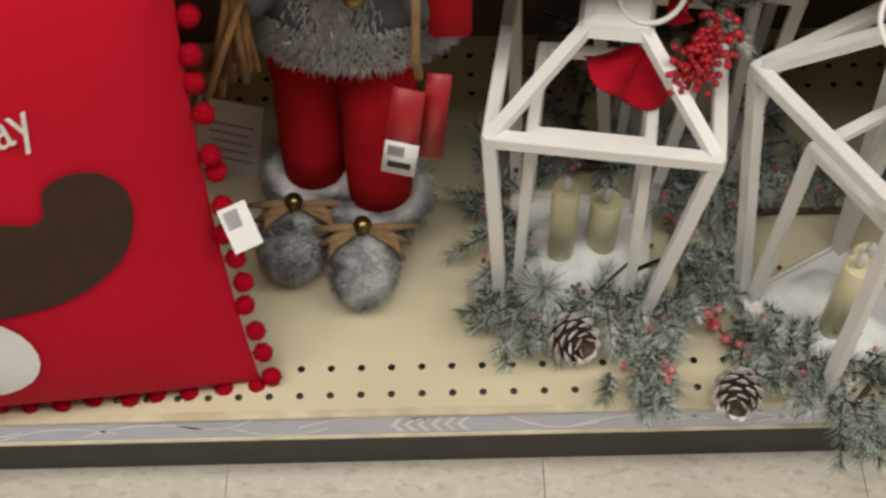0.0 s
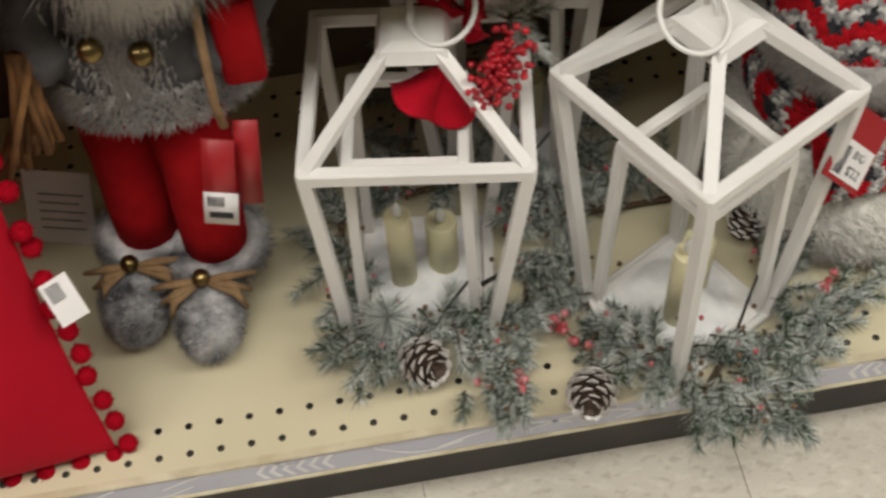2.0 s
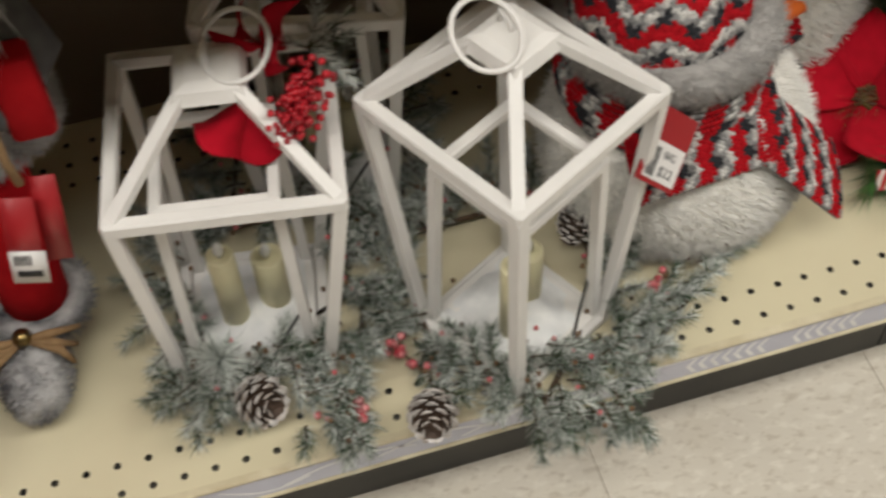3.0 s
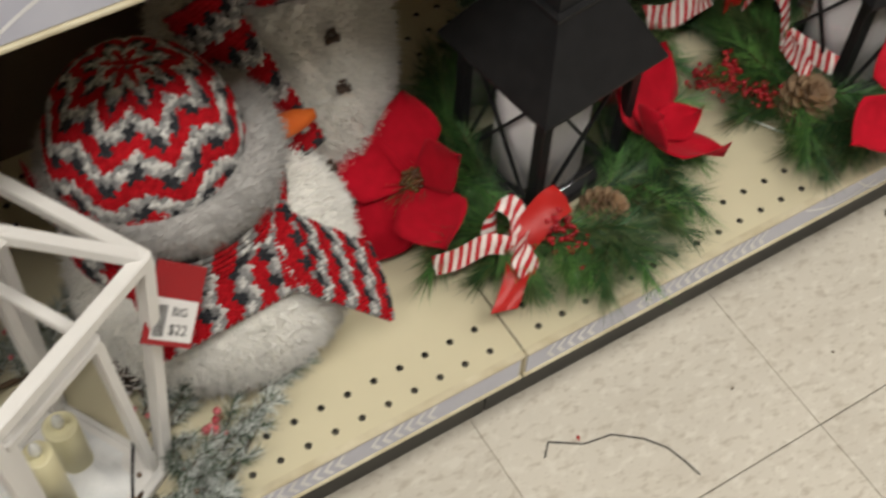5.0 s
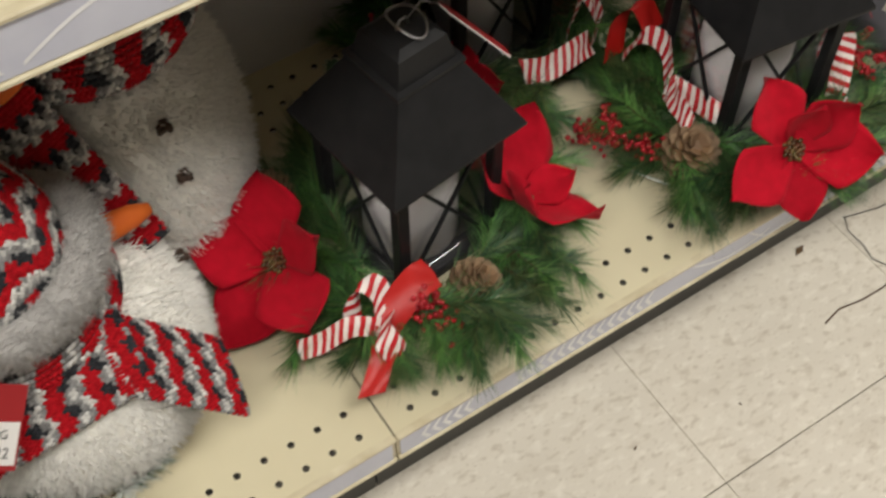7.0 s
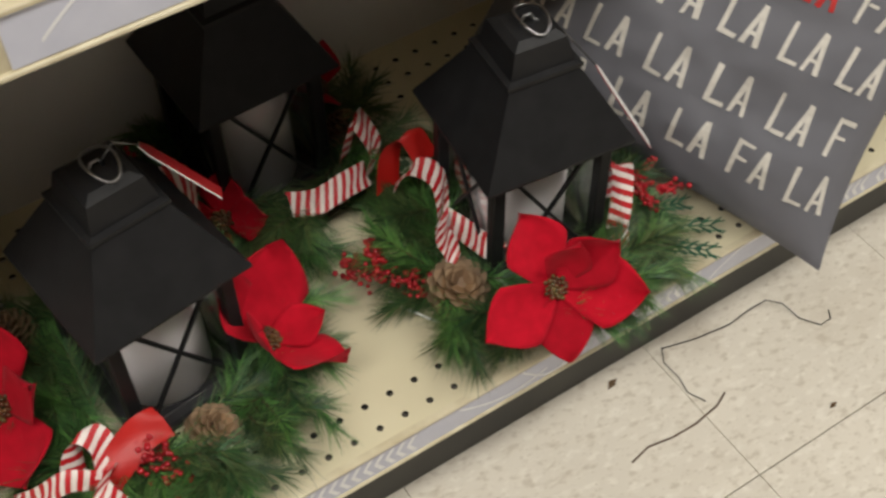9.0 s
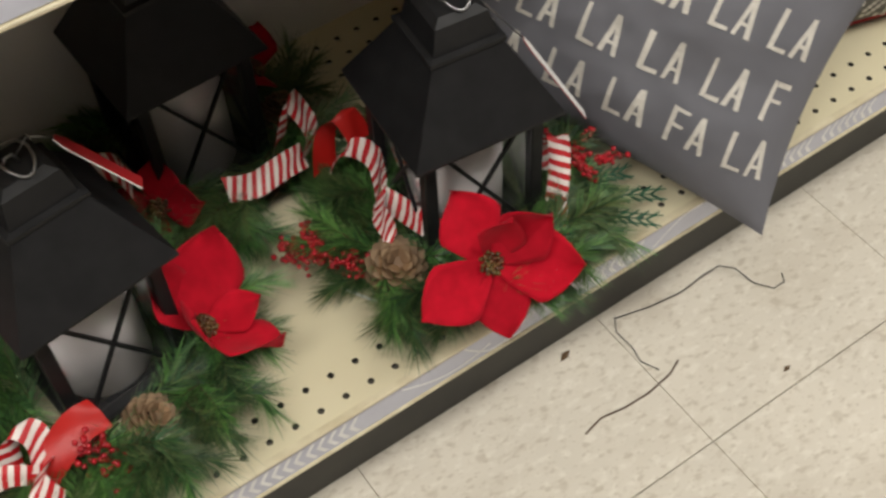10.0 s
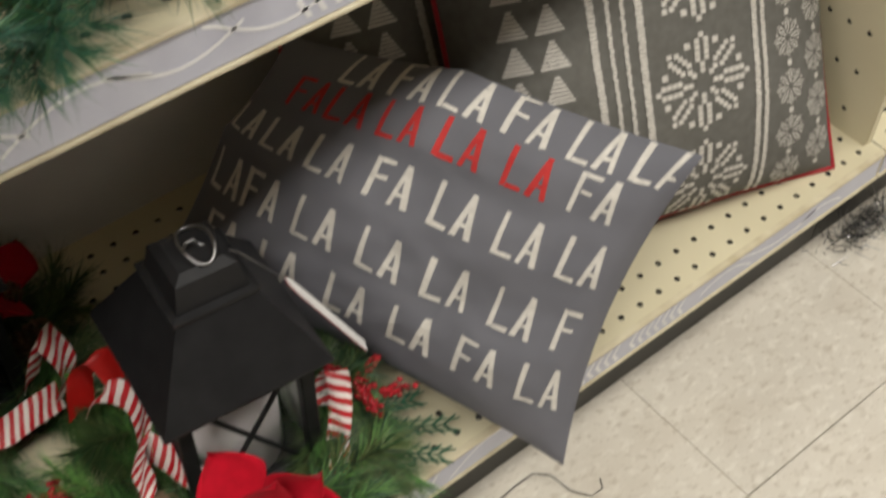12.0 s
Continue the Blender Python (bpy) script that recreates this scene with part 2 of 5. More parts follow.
M_TUBE.node_tree.nodes["Principled BSDF"].inputs["Emission Strength"].default_value = 1.5


# ---- mesh helpers ----
class Geo:
    """Vertices, faces, slots and uv gathered for one mesh."""

    def __init__(self):
        self.v, self.f, self.s, self.uv = [], [], [], {}

    def add(self, vs, fs, slot=0, m=None, uvs=None):
        k = len(self.v)
        self.v += [tuple(m @ Vector(p)) for p in vs] if m else [tuple(p) for p in vs]
        if uvs:
            for i, q in enumerate(uvs):
                self.uv[k + i] = q
        self.f += [tuple(k + i for i in f) for f in fs]
        self.s += [slot] * len(fs)


def mesh_of(name, g, mats, smooth=False):
    me = bpy.data.meshes.new(name)
    me.from_pydata(g.v, [], g.f)
    for m in mats if isinstance(mats, (list, tuple)) else [mats]:
        me.materials.append(m)
    me.polygons.foreach_set("material_index", g.s)
    if smooth:
        me.polygons.foreach_set("use_smooth", [True] * len(g.f))
    if g.uv:
        layer = me.uv_layers.new(name="UVMap")
        for loop in me.loops:
            layer.data[loop.index].uv = g.uv.get(loop.vertex_index, (0, 0))
    me.update()
    return me


def part(name, g, mats, parent=None, label="", smooth=False, m=None):
    ob = new(name, mesh_of(name, g, mats, smooth))
    if parent:
        ob.parent = parent
    if m:
        ob.matrix_basis = m
    return tagged(ob, label)


def thing(name, m, label, category, group=""):
    ob = new(name)
    ob.empty_display_size = 0.03
    ob.matrix_basis = m
    return tagged(ob, label, category, group)


def from_bm(bm):
    bm.verts.ensure_lookup_table()
    bm.verts.index_update()
    out = [tuple(v.co) for v in bm.verts], [tuple(v.index for v in f.verts) for f in bm.faces]
    bm.free()
    return out


def box_shape(sx, sy, sz, bev=0.0):
    bm = bmesh.new()
    bmesh.ops.create_cube(bm, size=1, matrix=Matrix.Diagonal((sx, sy, sz, 1)))
    if bev:
        bmesh.ops.bevel(bm, geom=list(bm.edges), offset=bev, segments=1, affect="EDGES")
    return from_bm(bm)


def ball_shape(level=2):
    bm = bmesh.new()
    bmesh.ops.create_icosphere(bm, subdivisions=level, radius=1)
    return from_bm(bm)


BALL1, BALL2, BALL3 = ball_shape(1), ball_shape(2), ball_shape(4)


def add_box(g, x0, x1, y0, y1, z0, z1, bev=0.0, slot=0, m=None):
    vs, fs = box_shape(x1 - x0, y1 - y0, z1 - z0, bev)
    t = Matrix.Translation(((x0 + x1) / 2, (y0 + y1) / 2, (z0 + z1) / 2))
    g.add(vs, fs, slot, m @ t if m else t)


def add_ball(g, c, r, slot=0, shape=BALL1):
    r = r if isinstance(r, (tuple, list)) else (r, r, r)
    g.add([(c[0] + r[0] * x, c[1] + r[1] * y, c[2] + r[2] * z) for x, y, z in shape[0]], shape[1], slot)


def basis(d):
    d = Vector(d).normalized()
    a = d.cross(Vector((0, 0, 1)) if abs(d.z) < 0.9 else Vector((1, 0, 0))).normalized()
    return d, a, d.cross(a)


def add_tube(g, pts, r, n=6, slot=0, closed=False, cap=True):
    pts = [Vector(p) for p in pts]
    rs = r if isinstance(r, (list, tuple)) else [r] * len(pts)
    vs, fs, k = [], [], len(pts)
    up = None
    for i, p in enumerate(pts):
        a, b = (pts[(i - 1) % k], pts[(i + 1) % k]) if closed else (pts[max(i - 1, 0)], pts[min(i + 1, k - 1)])
        d = (b - a).normalized()
        if up is None:
            up = basis(d)[1]
        up = (up - d * up.dot(d)).normalized()
        w = d.cross(up)
        vs += [p + rs[i] * (math.cos(t) * up + math.sin(t) * w) for t in (2 * math.pi * j / n for j in range(n))]
    for i in range(k if closed else k - 1):
        for j in range(n):
            fs.append((i * n + j, i * n + (j + 1) % n, ((i + 1) % k) * n + (j + 1) % n, ((i + 1) % k) * n + j))
    if cap and not closed:
        fs += [tuple(range(n))[::-1], tuple(range((k - 1) * n, k * n))]
    g.add(vs, fs, slot)


def add_bar(g, a, b, w, h=None, up=(0, 0, 1), slot=0):
    """A square bar from a to b."""
    a, b = Vector(a), Vector(b)
    d = (b - a).normalized()
    s = d.cross(Vector(up)).normalized()
    u = s.cross(d)
    h = h or w
    vs = [p + s * (i * w / 2) + u * (j * h / 2) for p in (a, b) for i, j in ((-1, -1), (1, -1), (1, 1), (-1, 1))]
    g.add(vs, [(0, 3, 2, 1), (4, 5, 6, 7), (0, 1, 5, 4), (1, 2, 6, 5), (2, 3, 7, 6), (3, 0, 4, 7)], slot)


def add_lathe(g, prof, n=24, slot=0, m=None):
    vs = [(r * math.cos(2 * math.pi * j / n), r * math.sin(2 * math.pi * j / n), z) for r, z in prof for j in range(n)]
    fs = [(i * n + j, i * n + (j + 1) % n, (i + 1) * n + (j + 1) % n, (i + 1) * n + j) for i in range(len(prof) - 1) for j in range(n)]
    fs += [tuple(range(n))[::-1], tuple(range((len(prof) - 1) * n, len(prof) * n))]
    g.add(vs, fs, slot, m)


def add_needle(g, p, d, w, slot=0):
    """A thin three-sided blade from p along d."""
    _, a, b = basis(d)
    p = Vector(p)
    g.add([p + a * w, p - a * (w * 0.5) + b * (w * 0.87), p - a * (w * 0.5) - b * (w * 0.87), p + Vector(d)], [(0, 1, 3), (1, 2, 3), (2, 0, 3)], slot)


def jitter(r, s):
    return Vector((r.gauss(0, s), r.gauss(0, s), r.gauss(0, s)))


def add_sprig(g, stem, p, d, length, needle, n, r, slots=(0,), droop=0.3, w=0.00055, spread=0.75):
    """A pine twig: a bent stem with swept needles all round it."""
    p, d = Vector(p), Vector(d).normalized()
    pts = [p]
    for i in range(5):
        d = (d + Vector((0, 0, -droop * 0.12)) + jitter(r, 0.06)).normalized()
        pts.append(pts[-1] + d * length / 5)
    add_tube(stem, pts, [0.0013 * (1 - 0.12 * i) for i in range(6)], 5)
    for i in range(n):
        t = r.random() ** 0.8 * 4.999
        k = int(t)
        q = pts[k].lerp(pts[k + 1], t - k)
        dd, a, b = basis(pts[k + 1] - pts[k])
        ang = r.random() * 6.283
        out = a * math.cos(ang) + b * math.sin(ang)
        s = spread * (0.7 + 0.5 * r.random()) * (0.55 if t > 4 else 1)
        v = (dd * (1 - 0.35 * s) + out * s + jitter(r, 0.08)).normalized() * needle * (0.65 + 0.5 * r.random())
        v.z -= droop * 0.15 * needle
        add_needle(g, q, v, w, r.choice(slots))


# ---- the shelving and the floor ----
DECK, FRONT, BACK = 0.19, 0.682, 1.108
PITCH = 0.0254


def shelf_top(x0, x1, y0, y1, z, holes_y, first=0.0, skip=0.018, rad=0.0033):
    """A steel sheet with rows of punched holes, each a real opening with a rim."""
    g = Geo()
    ys = [y0]
    cols = []
    k = math.ceil((x0 + skip - first) / PITCH)
    while first + k * PITCH < x1 - skip:
        cols.append(first + k * PITCH)
        k += 1
    h = PITCH / 2
    for hy in sorted(holes_y):
        if hy - h > ys[-1] + 1e-4:
            g.add([(x0, ys[-1], z), (x1, ys[-1], z), (x1, hy - h, z), (x0, hy - h, z)], [(0, 1, 2, 3)])
        a, b = cols[0] - h, cols[-1] + h
        for p, q in ((x0, a), (b, x1)):
            g.add([(p, hy - h, z), (q, hy - h, z), (q, hy + h, z), (p, hy + h, z)], [(0, 1, 2, 3)])
        for cx in cols:
            sq = [(cx + h * i, hy + h * j, z) for i, j in ((-1, -1), (0, -1), (1, -1), (1, 0), (1, 1), (0, 1), (-1, 1), (-1, 0))]
            ci = [(cx + rad * math.cos(t), hy + rad * math.sin(t), z) for t in (math.radians(225 + 45 * i) for i in range(8))]
            lo = [(x, y, z - 0.004) for x, y, _ in ci]
            g.add(sq + ci + lo, [(i, (i + 1) % 8, 8 + (i + 1) % 8, 8 + i) for i in range(8)])
            # hole walls take the second slot, near-black against the cream sheet
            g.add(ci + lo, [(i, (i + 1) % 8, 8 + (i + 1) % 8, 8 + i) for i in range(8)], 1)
        ys.append(hy + h)
    g.add([(x0, ys[-1], z), (x1, ys[-1], z), (x1, y1, z), (x0, y1, z)], [(0, 1, 2, 3)])
    return g


def front_lip(g, x0, x1, y, z, h, slot=0):
    """The rolled front edge and its label channel."""
    add_box(g, x0, x1, y - 0.0035, y + 0.006, z - 0.0045, z - 0.0002, 0.001, slot)
    add_box(g, x0, x1, y, y + 0.003, z - h, z - 0.005, 0, slot)
    add_box(g, x0, x1, y - 0.0035, y + 0.006, z - h - 0.001, z - h + 0.003, 0.001, slot)


def strip_lines(g, x0, x1, y, z0, z1, r):
    """Pale curling strokes printed on the label strip."""
    x, hh = x0 + 0.02, z1 - z0
    while x < x1 - 0.12:
        if r.random() < 0.62:
            ln, a, b = 0.06 + 0.06 * r.random(), r.random(), r.random()
            pts = [(x + ln * t, z0 + hh * min(0.92, max(0.08, a + (b - a) * t + 0.45 * math.sin(3.1 * t) * (1 if a < 0.5 else -1)))) for t in [i / 10 for i in range(11)]]
            wd = 0.0015
            g.add([(p, y, q + s * wd) for p, q in pts for s in (-1, 1)], [(2 * i, 2 * i + 2, 2 * i + 3, 2 * i + 1) for i in range(10)])
            x += ln * 0.7
        else:
            for i in range(r.randint(5, 9)):
                xx = x + 0.011 * i
                if xx > x1 - 0.02:
                    break
                for top in (0, 1):
                    za, zb = (z0 + hh * 0.5, z0 + hh * (0.88 if top else 0.12))
                    g.add([(xx, y, za), (xx + 0.0045, y, za), (xx + 0.0115, y, zb), (xx + 0.007, y, zb)], [(0, 1, 2, 3)])
            x += 0.1


r = random.Random(5)
shelf = tagged(new("base_shelf"), "cream enamelled steel shop shelving with punched decks", "shelving", kind="structure")
edges = [-1.574, -0.355, 0.864, 2.083, 3.302]
for x0, x1 in zip(edges, edges[1:]):
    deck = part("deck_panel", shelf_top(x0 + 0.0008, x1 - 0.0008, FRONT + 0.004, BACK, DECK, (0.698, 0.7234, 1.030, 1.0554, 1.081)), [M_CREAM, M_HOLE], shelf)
    g = Geo()
    front_lip(g, x0 + 0.0008, x1 - 0.0008, FRONT, DECK, 0.041)
    part("deck_lip", g, M_CREAM_EDGE, shelf)
    g = Geo()
    add_box(g, x0 + 0.004, x1 - 0.004, FRONT - 0.0015, FRONT - 0.0002, DECK - 0.0372, DECK - 0.0050)
    strip = part("price_strip", g, M_STRIP, shelf, "pale blue-grey printed label strip")
    g = Geo()
    strip_lines(g, x0 + 0.004, x1 - 0.004, FRONT - 0.0019, DECK - 0.0369, DECK - 0.0053, r)
    tagged(part("printed_swirl", g, M_STRIP_LINE, strip), kind="stuff")
    g = Geo()
    add_box(g, x0 + 0.001, x1 - 0.001, 0.728, 0.738, 0.0, DECK - 0.012)
    part("kick_plate", g, M_KICK, shelf, "black kick plate")

UP_Z, UP_Y = 0.690, 0.760
upper = tagged(new("upper_shelf"), "cream steel upper shelf with label strip", "shelving", kind="structure")
ups = [-1.50, -0.28, 0.935, 2.066]
for x0, x1 in zip(ups, ups[1:]):
    uy = UP_Y + (0.014 if x1 < 1.0 else 0.0)  # the left bay sits a little further back
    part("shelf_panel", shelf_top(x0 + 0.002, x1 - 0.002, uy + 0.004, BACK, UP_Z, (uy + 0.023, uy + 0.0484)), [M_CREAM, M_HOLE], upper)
    g = Geo()
    add_box(g, x0 + 0.002, x1 - 0.002, uy + 0.006, BACK, UP_Z - 0.03, UP_Z - 0.006)
    part("shelf_underside", g, M_CREAM_EDGE, upper)
    g = Geo()
    front_lip(g, x0 + 0.002, x1 - 0.002, uy, UP_Z, 0.045)
    part("shelf_lip", g, M_CREAM_EDGE, upper)
    g = Geo()
    add_box(g, x0 + 0.012, x1 - 0.006, uy - 0.0015, uy - 0.0002, UP_Z - 0.0410, UP_Z - 0.0048)
    strip = part("price_strip", g, M_STRIP, upper)
    g = Geo()
    strip_lines(g, x0 + 0.012, x1 - 0.006, uy - 0.0019, UP_Z - 0.0405, UP_Z - 0.005, r)
    tagged(part("printed_swirl", g, M_STRIP_LINE, strip), kind="stuff")

g = Geo()
add_box(g, -1.6, 0.862, BACK, BACK + 0.02, 0.0, 2.1)
tagged(part("wall_back", g, M_BACK), "brown hardboard back panel of the shelving", "wall", kind="structure")
g = Geo()
add_box(g, 0.866, 3.3, BACK, BACK + 0.02, 0.0, 2.1)
tagged(part("wall_back_pale", g, M_BACK_PALE), "pale grey back panel of the shelving", "wall", kind="structure")
# the end panel of the run, a pegboard seen edge-on beside the last pillow
g = Geo()
sheet = shelf_top(0.70, BACK - 0.001, 0.0, 1.9, 0.0, [0.03 + 0.0254 * 2 * i for i in range(14)], 0.0, 0.02, 0.003)
g.v, g.f, g.s = [(2.069 + 0.0 * z + (0.0 if z > -0.001 else 0.004), x, DECK + y) for x, y, z in sheet.v], sheet.f, sheet.s
add_box(g, 2.0735, 2.082, 0.70, BACK - 0.001, DECK, 2.09)
tagged(part("wall_end", g, [M_CREAM, M_HOLE]), "cream pegboard end panel of the shelving", "wall", kind="structure")

g = Geo()
add_box(g, -6, 8, -4.5, 5, -0.05, -0.004)
floor = tagged(part("floor", g, M_SEAM), "mottled cream vinyl tile floor with dark seams", "floor", kind="structure")
g = Geo()
add_box(g, -6, 8, -4.5, 5, CEIL, CEIL + 0.05)
tagged(part("ceiling", g, M_CEIL), "pale ceiling boards", "ceiling", kind="structure")
for nm, dims in (("wall_south", (-6, 8, -4.6, -4.5)), ("wall_north", (-6, 8, 5.0, 5.1)), ("wall_west", (-6.1, -6, -4.6, 5.1)), ("wall_east", (8, 8.1, -4.6, 5.1))):
    g = Geo()
    add_box(g, *dims, 0, CEIL)
    tagged(part(nm, g, M_WALL), "plain painted shop wall", "wall", kind="structure")
# unseen wall across the aisle, added to keep low-angle light from under the shelf
g = Geo()
add_box(g, -1.6, 3.3, -1.28, -1.2, 0, 2.0)
tagged(part("wall_light_block", g, M_WALL), "plain unseen wall across the aisle, added to block low light", "wall", kind="structure")
for fx, fy in FIXTURES:
    fit = thing("ceiling_light", pose(fx, fy, CEIL), "white fluorescent ceiling fixture, switched on", "ceiling light", "ceiling lights")
    g = Geo()
    add_box(g, -0.95, 0.95, -0.34, 0.34, -0.10, 0, 0.01)
    part("housing", g, M_WHITE_METAL, fit)
    g = Geo()
    add_box(g, -0.9, 0.9, -0.30, 0.30, -0.112, -0.101, 0.003)
    part("diffuser", g, M_TUBE, fit)


# ---- pine work ----
def pinecone(parent, c, axis, length, width, snowy=False, name="pinecone", rows=11, seed=1):
    """Spiral of thick pointed scales on a core."""
    rr = random.Random(seed)
    g = Geo()
    d, a, b = basis(axis)
    c = Vector(c)
    n = rows * 8
    add_tube(g, [c - d * length * 0.45, c, c + d * length * 0.42], [width * 0.18, width * 0.28, width * 0.1], 8)
    for i in range(n):
        t = i / (n - 1)
        ang = i * 2.39996
        rad = width * 0.5 * math.sin(math.pi * (0.16 + 0.76 * t)) ** 0.8
        out = a * math.cos(ang) + b * math.sin(ang)
        side = d.cross(out)
        base = c + d * length * (t - 0.5) * 0.9 + out * rad * 0.3
        tip = c + d * length * ((t - 0.5) * 0.9 + 0.10) + out * rad
        wd = width * (0.10 + 0.03 * rr.random()) * (1.15 - 0.5 * abs(t - 0.45))
        th = d * length * 0.026
        mid = base.lerp(tip, 0.72) + th * 0.4
        vs = [base - side * wd * 0.4, base + side * wd * 0.4, mid + side * wd, tip + side * wd * 0.25 + th, tip - side * wd * 0.25 + th, mid - side * wd]
        lo = [v - th * 1.6 for v in vs]
        g.add(vs + lo, [(0, 1, 2, 5), (6, 11, 8, 7), (0, 5, 11, 6), (1, 7, 8, 2)], 0)
        g.add([vs[2], vs[3], vs[4], vs[5], lo[2], lo[3], lo[4], lo[5]], [(0, 1, 2, 3), (4, 7, 6, 5), (0, 4, 5, 1), (1, 5, 6, 2), (2, 6, 7, 3)], 1)
    return part(name, g, [M_CONE_DARK, M_CONE_SNOW] if snowy else [M_CONE, M_CONE_TIP], parent, "snow-tipped pine cone" if snowy else "brown pine cone")


def petal_geo(length, width, curl, twist, seed, heart=False):
    """A pointed velvet petal with a raised rim, a centre crease and thickness."""
    rr = random.Random(seed)
    g = Geo()
    nu, nv = 12, 8
    top, ph = [], rr.random() * 6
    for i in range(nu + 1):
        t = i / nu
        w = width * 0.5 * (0.16 + 0.90 * min(1.0, t / 0.5) ** 0.7 if t < 0.5 else 1.06 * (1 - ((t - 0.5) / 0.5) ** 1.7))
        for j in range(nv + 1):
            s = 2 * j / nv - 1
            z = curl * length * t * t + 0.10 * length * abs(s) ** 1.5 * (0.4 + t) + 0.02 * length * math.sin(5 * t + 3 * s + ph) + twist * s * t * width
            top.append(Vector((length * t, w * s, z)))
    m = (nu + 1) * (nv + 1)
    bot = [v - Vector((0, 0, 0.0012)) for v in top]
    q = lambda i, j: i * (nv + 1) + j
    fs = [(q(i, j), q(i + 1, j), q(i + 1, j + 1), q(i, j + 1)) for i in range(nu) for j in range(nv)]
    fs += [tuple(m + k for k in f[::-1]) for f in fs]
    rim = [q(i, 0) for i in range(nu + 1)] + [q(nu, j) for j in range(1, nv + 1)] + [q(i, nv) for i in range(nu - 1, -1, -1)]
    fs += [(rim[k], m + rim[k], m + rim[k + 1], rim[k + 1]) for k in range(len(rim) - 1)]
    g.add(top + bot, fs)
    return g


def poinsettia(parent, c, facing, petals, seed=3):
    """petals: angle in degrees, length, width, rise in degrees, curl."""
    rr = random.Random(seed)
    d, a, b = basis(facing)
    up = Vector((0, 0, 1))
    b = (up - d * up.dot(d)).normalized()
    a = b.cross(d)
    rot = Matrix((a, b, d)).transposed().to_4x4()
    fl = new("poinsettia")
    fl.parent = parent
    fl.matrix_basis = Matrix.Translation(c) @ rot
    tagged(fl, "red velvet poinsettia flower with beaded centre")
    for k, (ang, ln, wd, rise, curl) in enumerate(petals):
        part("petal", petal_geo(ln, wd, curl, rr.uniform(-0.15, 0.15), seed * 31 + k), M_PETAL, fl, smooth=True,
             m=pose(0, 0, 0.001 * k, 0, 0, ang) @ pose(0.004, 0, 0, 0, -rise, 0))
    g = Geo()
    for i in range(26):
        t = i / 26
        rad, ang = 0.011 * math.sqrt(t), i * 2.4
        add_ball(g, (rad * math.cos(ang), rad * math.sin(ang), 0.010 - 0.004 * t + 0.002 * rr.random()), 0.0021 + 0.0008 * rr.random())
    part("flower_centre", g, M_SEED, fl, "beaded brown and green centre", smooth=True)
    return fl


def berries(parent, pts, r0, count, seed, material=None, name="berry_spray", spread=0.008):
    """Berries crowded along a branching twig."""
    rr = random.Random(seed)
    g = Geo()
    pts = [Vector(p) for p in pts]
    if not material:
        r0, count, spread = r0 * 0.82, int(count * 2.0), spread * 0.85
    add_tube(g, pts, 0.0012, 5, 1)
    for i in range(count):
        t = rr.random() * (len(pts) - 1.001)
        k = int(t)
        q = pts[k].lerp(pts[k + 1], t - k) + jitter(rr, spread)
        add_ball(g, q, r0 * rr.uniform(0.8, 1.15))
    return part(name, g, [material or M_BERRY, M_STEM], parent, smooth=True)


def ribbon_strip(parent, pts, width, across, seed=0, material=None, period=0.0105, name="ribbon_loop", taper=0.0):
    """A wired satin ribbon bent through pts; across: its width direction."""
    g = Geo()
    P = [Vector(p) for p in pts]
    fine = []
    n = len(P)
    for i in range(n - 1):
        p0, p1, p2, p3 = P[max(i - 1, 0)], P[i], P[i + 1], P[min(i + 2, n - 1)]
        for k in range(6):
            t = k / 6
            fine.append(0.5 * ((2 * p1) + (p2 - p0) * t + (2 * p0 - 5 * p1 + 4 * p2 - p3) * t * t + (3 * p1 - p0 - 3 * p2 + p3) * t ** 3))
    fine.append(P[-1])
    ac = across if isinstance(across, list) else [across, across]
    ln, vs, uv, m = 0, [], [], len(fine)
    for i, p in enumerate(fine):
        if i:
            ln += (p - fine[i - 1]).length
        t = i / (m - 1)
        a = (Vector(ac[0]) * (1 - t) + Vector(ac[-1]) * t).normalized()
        d = (fine[min(i + 1, m - 1)] - fine[max(i - 1, 0)]).normalized()
        nn = d.cross(a).normalized()
        w = width * (1 - taper * t)
        for j in range(5):
            s = j / 2 - 1
            vs.append(p + a * (w * s / 2) + nn * (0.0016 * math.cos(3.0 * s + i * 0.5)))
            uv.append((ln / period, s * 0.5 * width / period))
    k = len(vs)
    vs += [v + Vector((0, 0, 0.0007)) for v in vs]
    uv += uv
    fs = [(i * 5 + j, i * 5 + j + 1, (i + 1) * 5 + j + 1, (i + 1) * 5 + j) for i in range(m - 1) for j in range(4)]
    g.add(vs, fs, 0, None, uv)
    for f in fs:
        g.f.append(tuple(k + i for i in f[::-1]))
        g.s.append(1)
    return part(name, g, [material or M_RIBBON, material or M_RIBBON], parent, smooth=True)


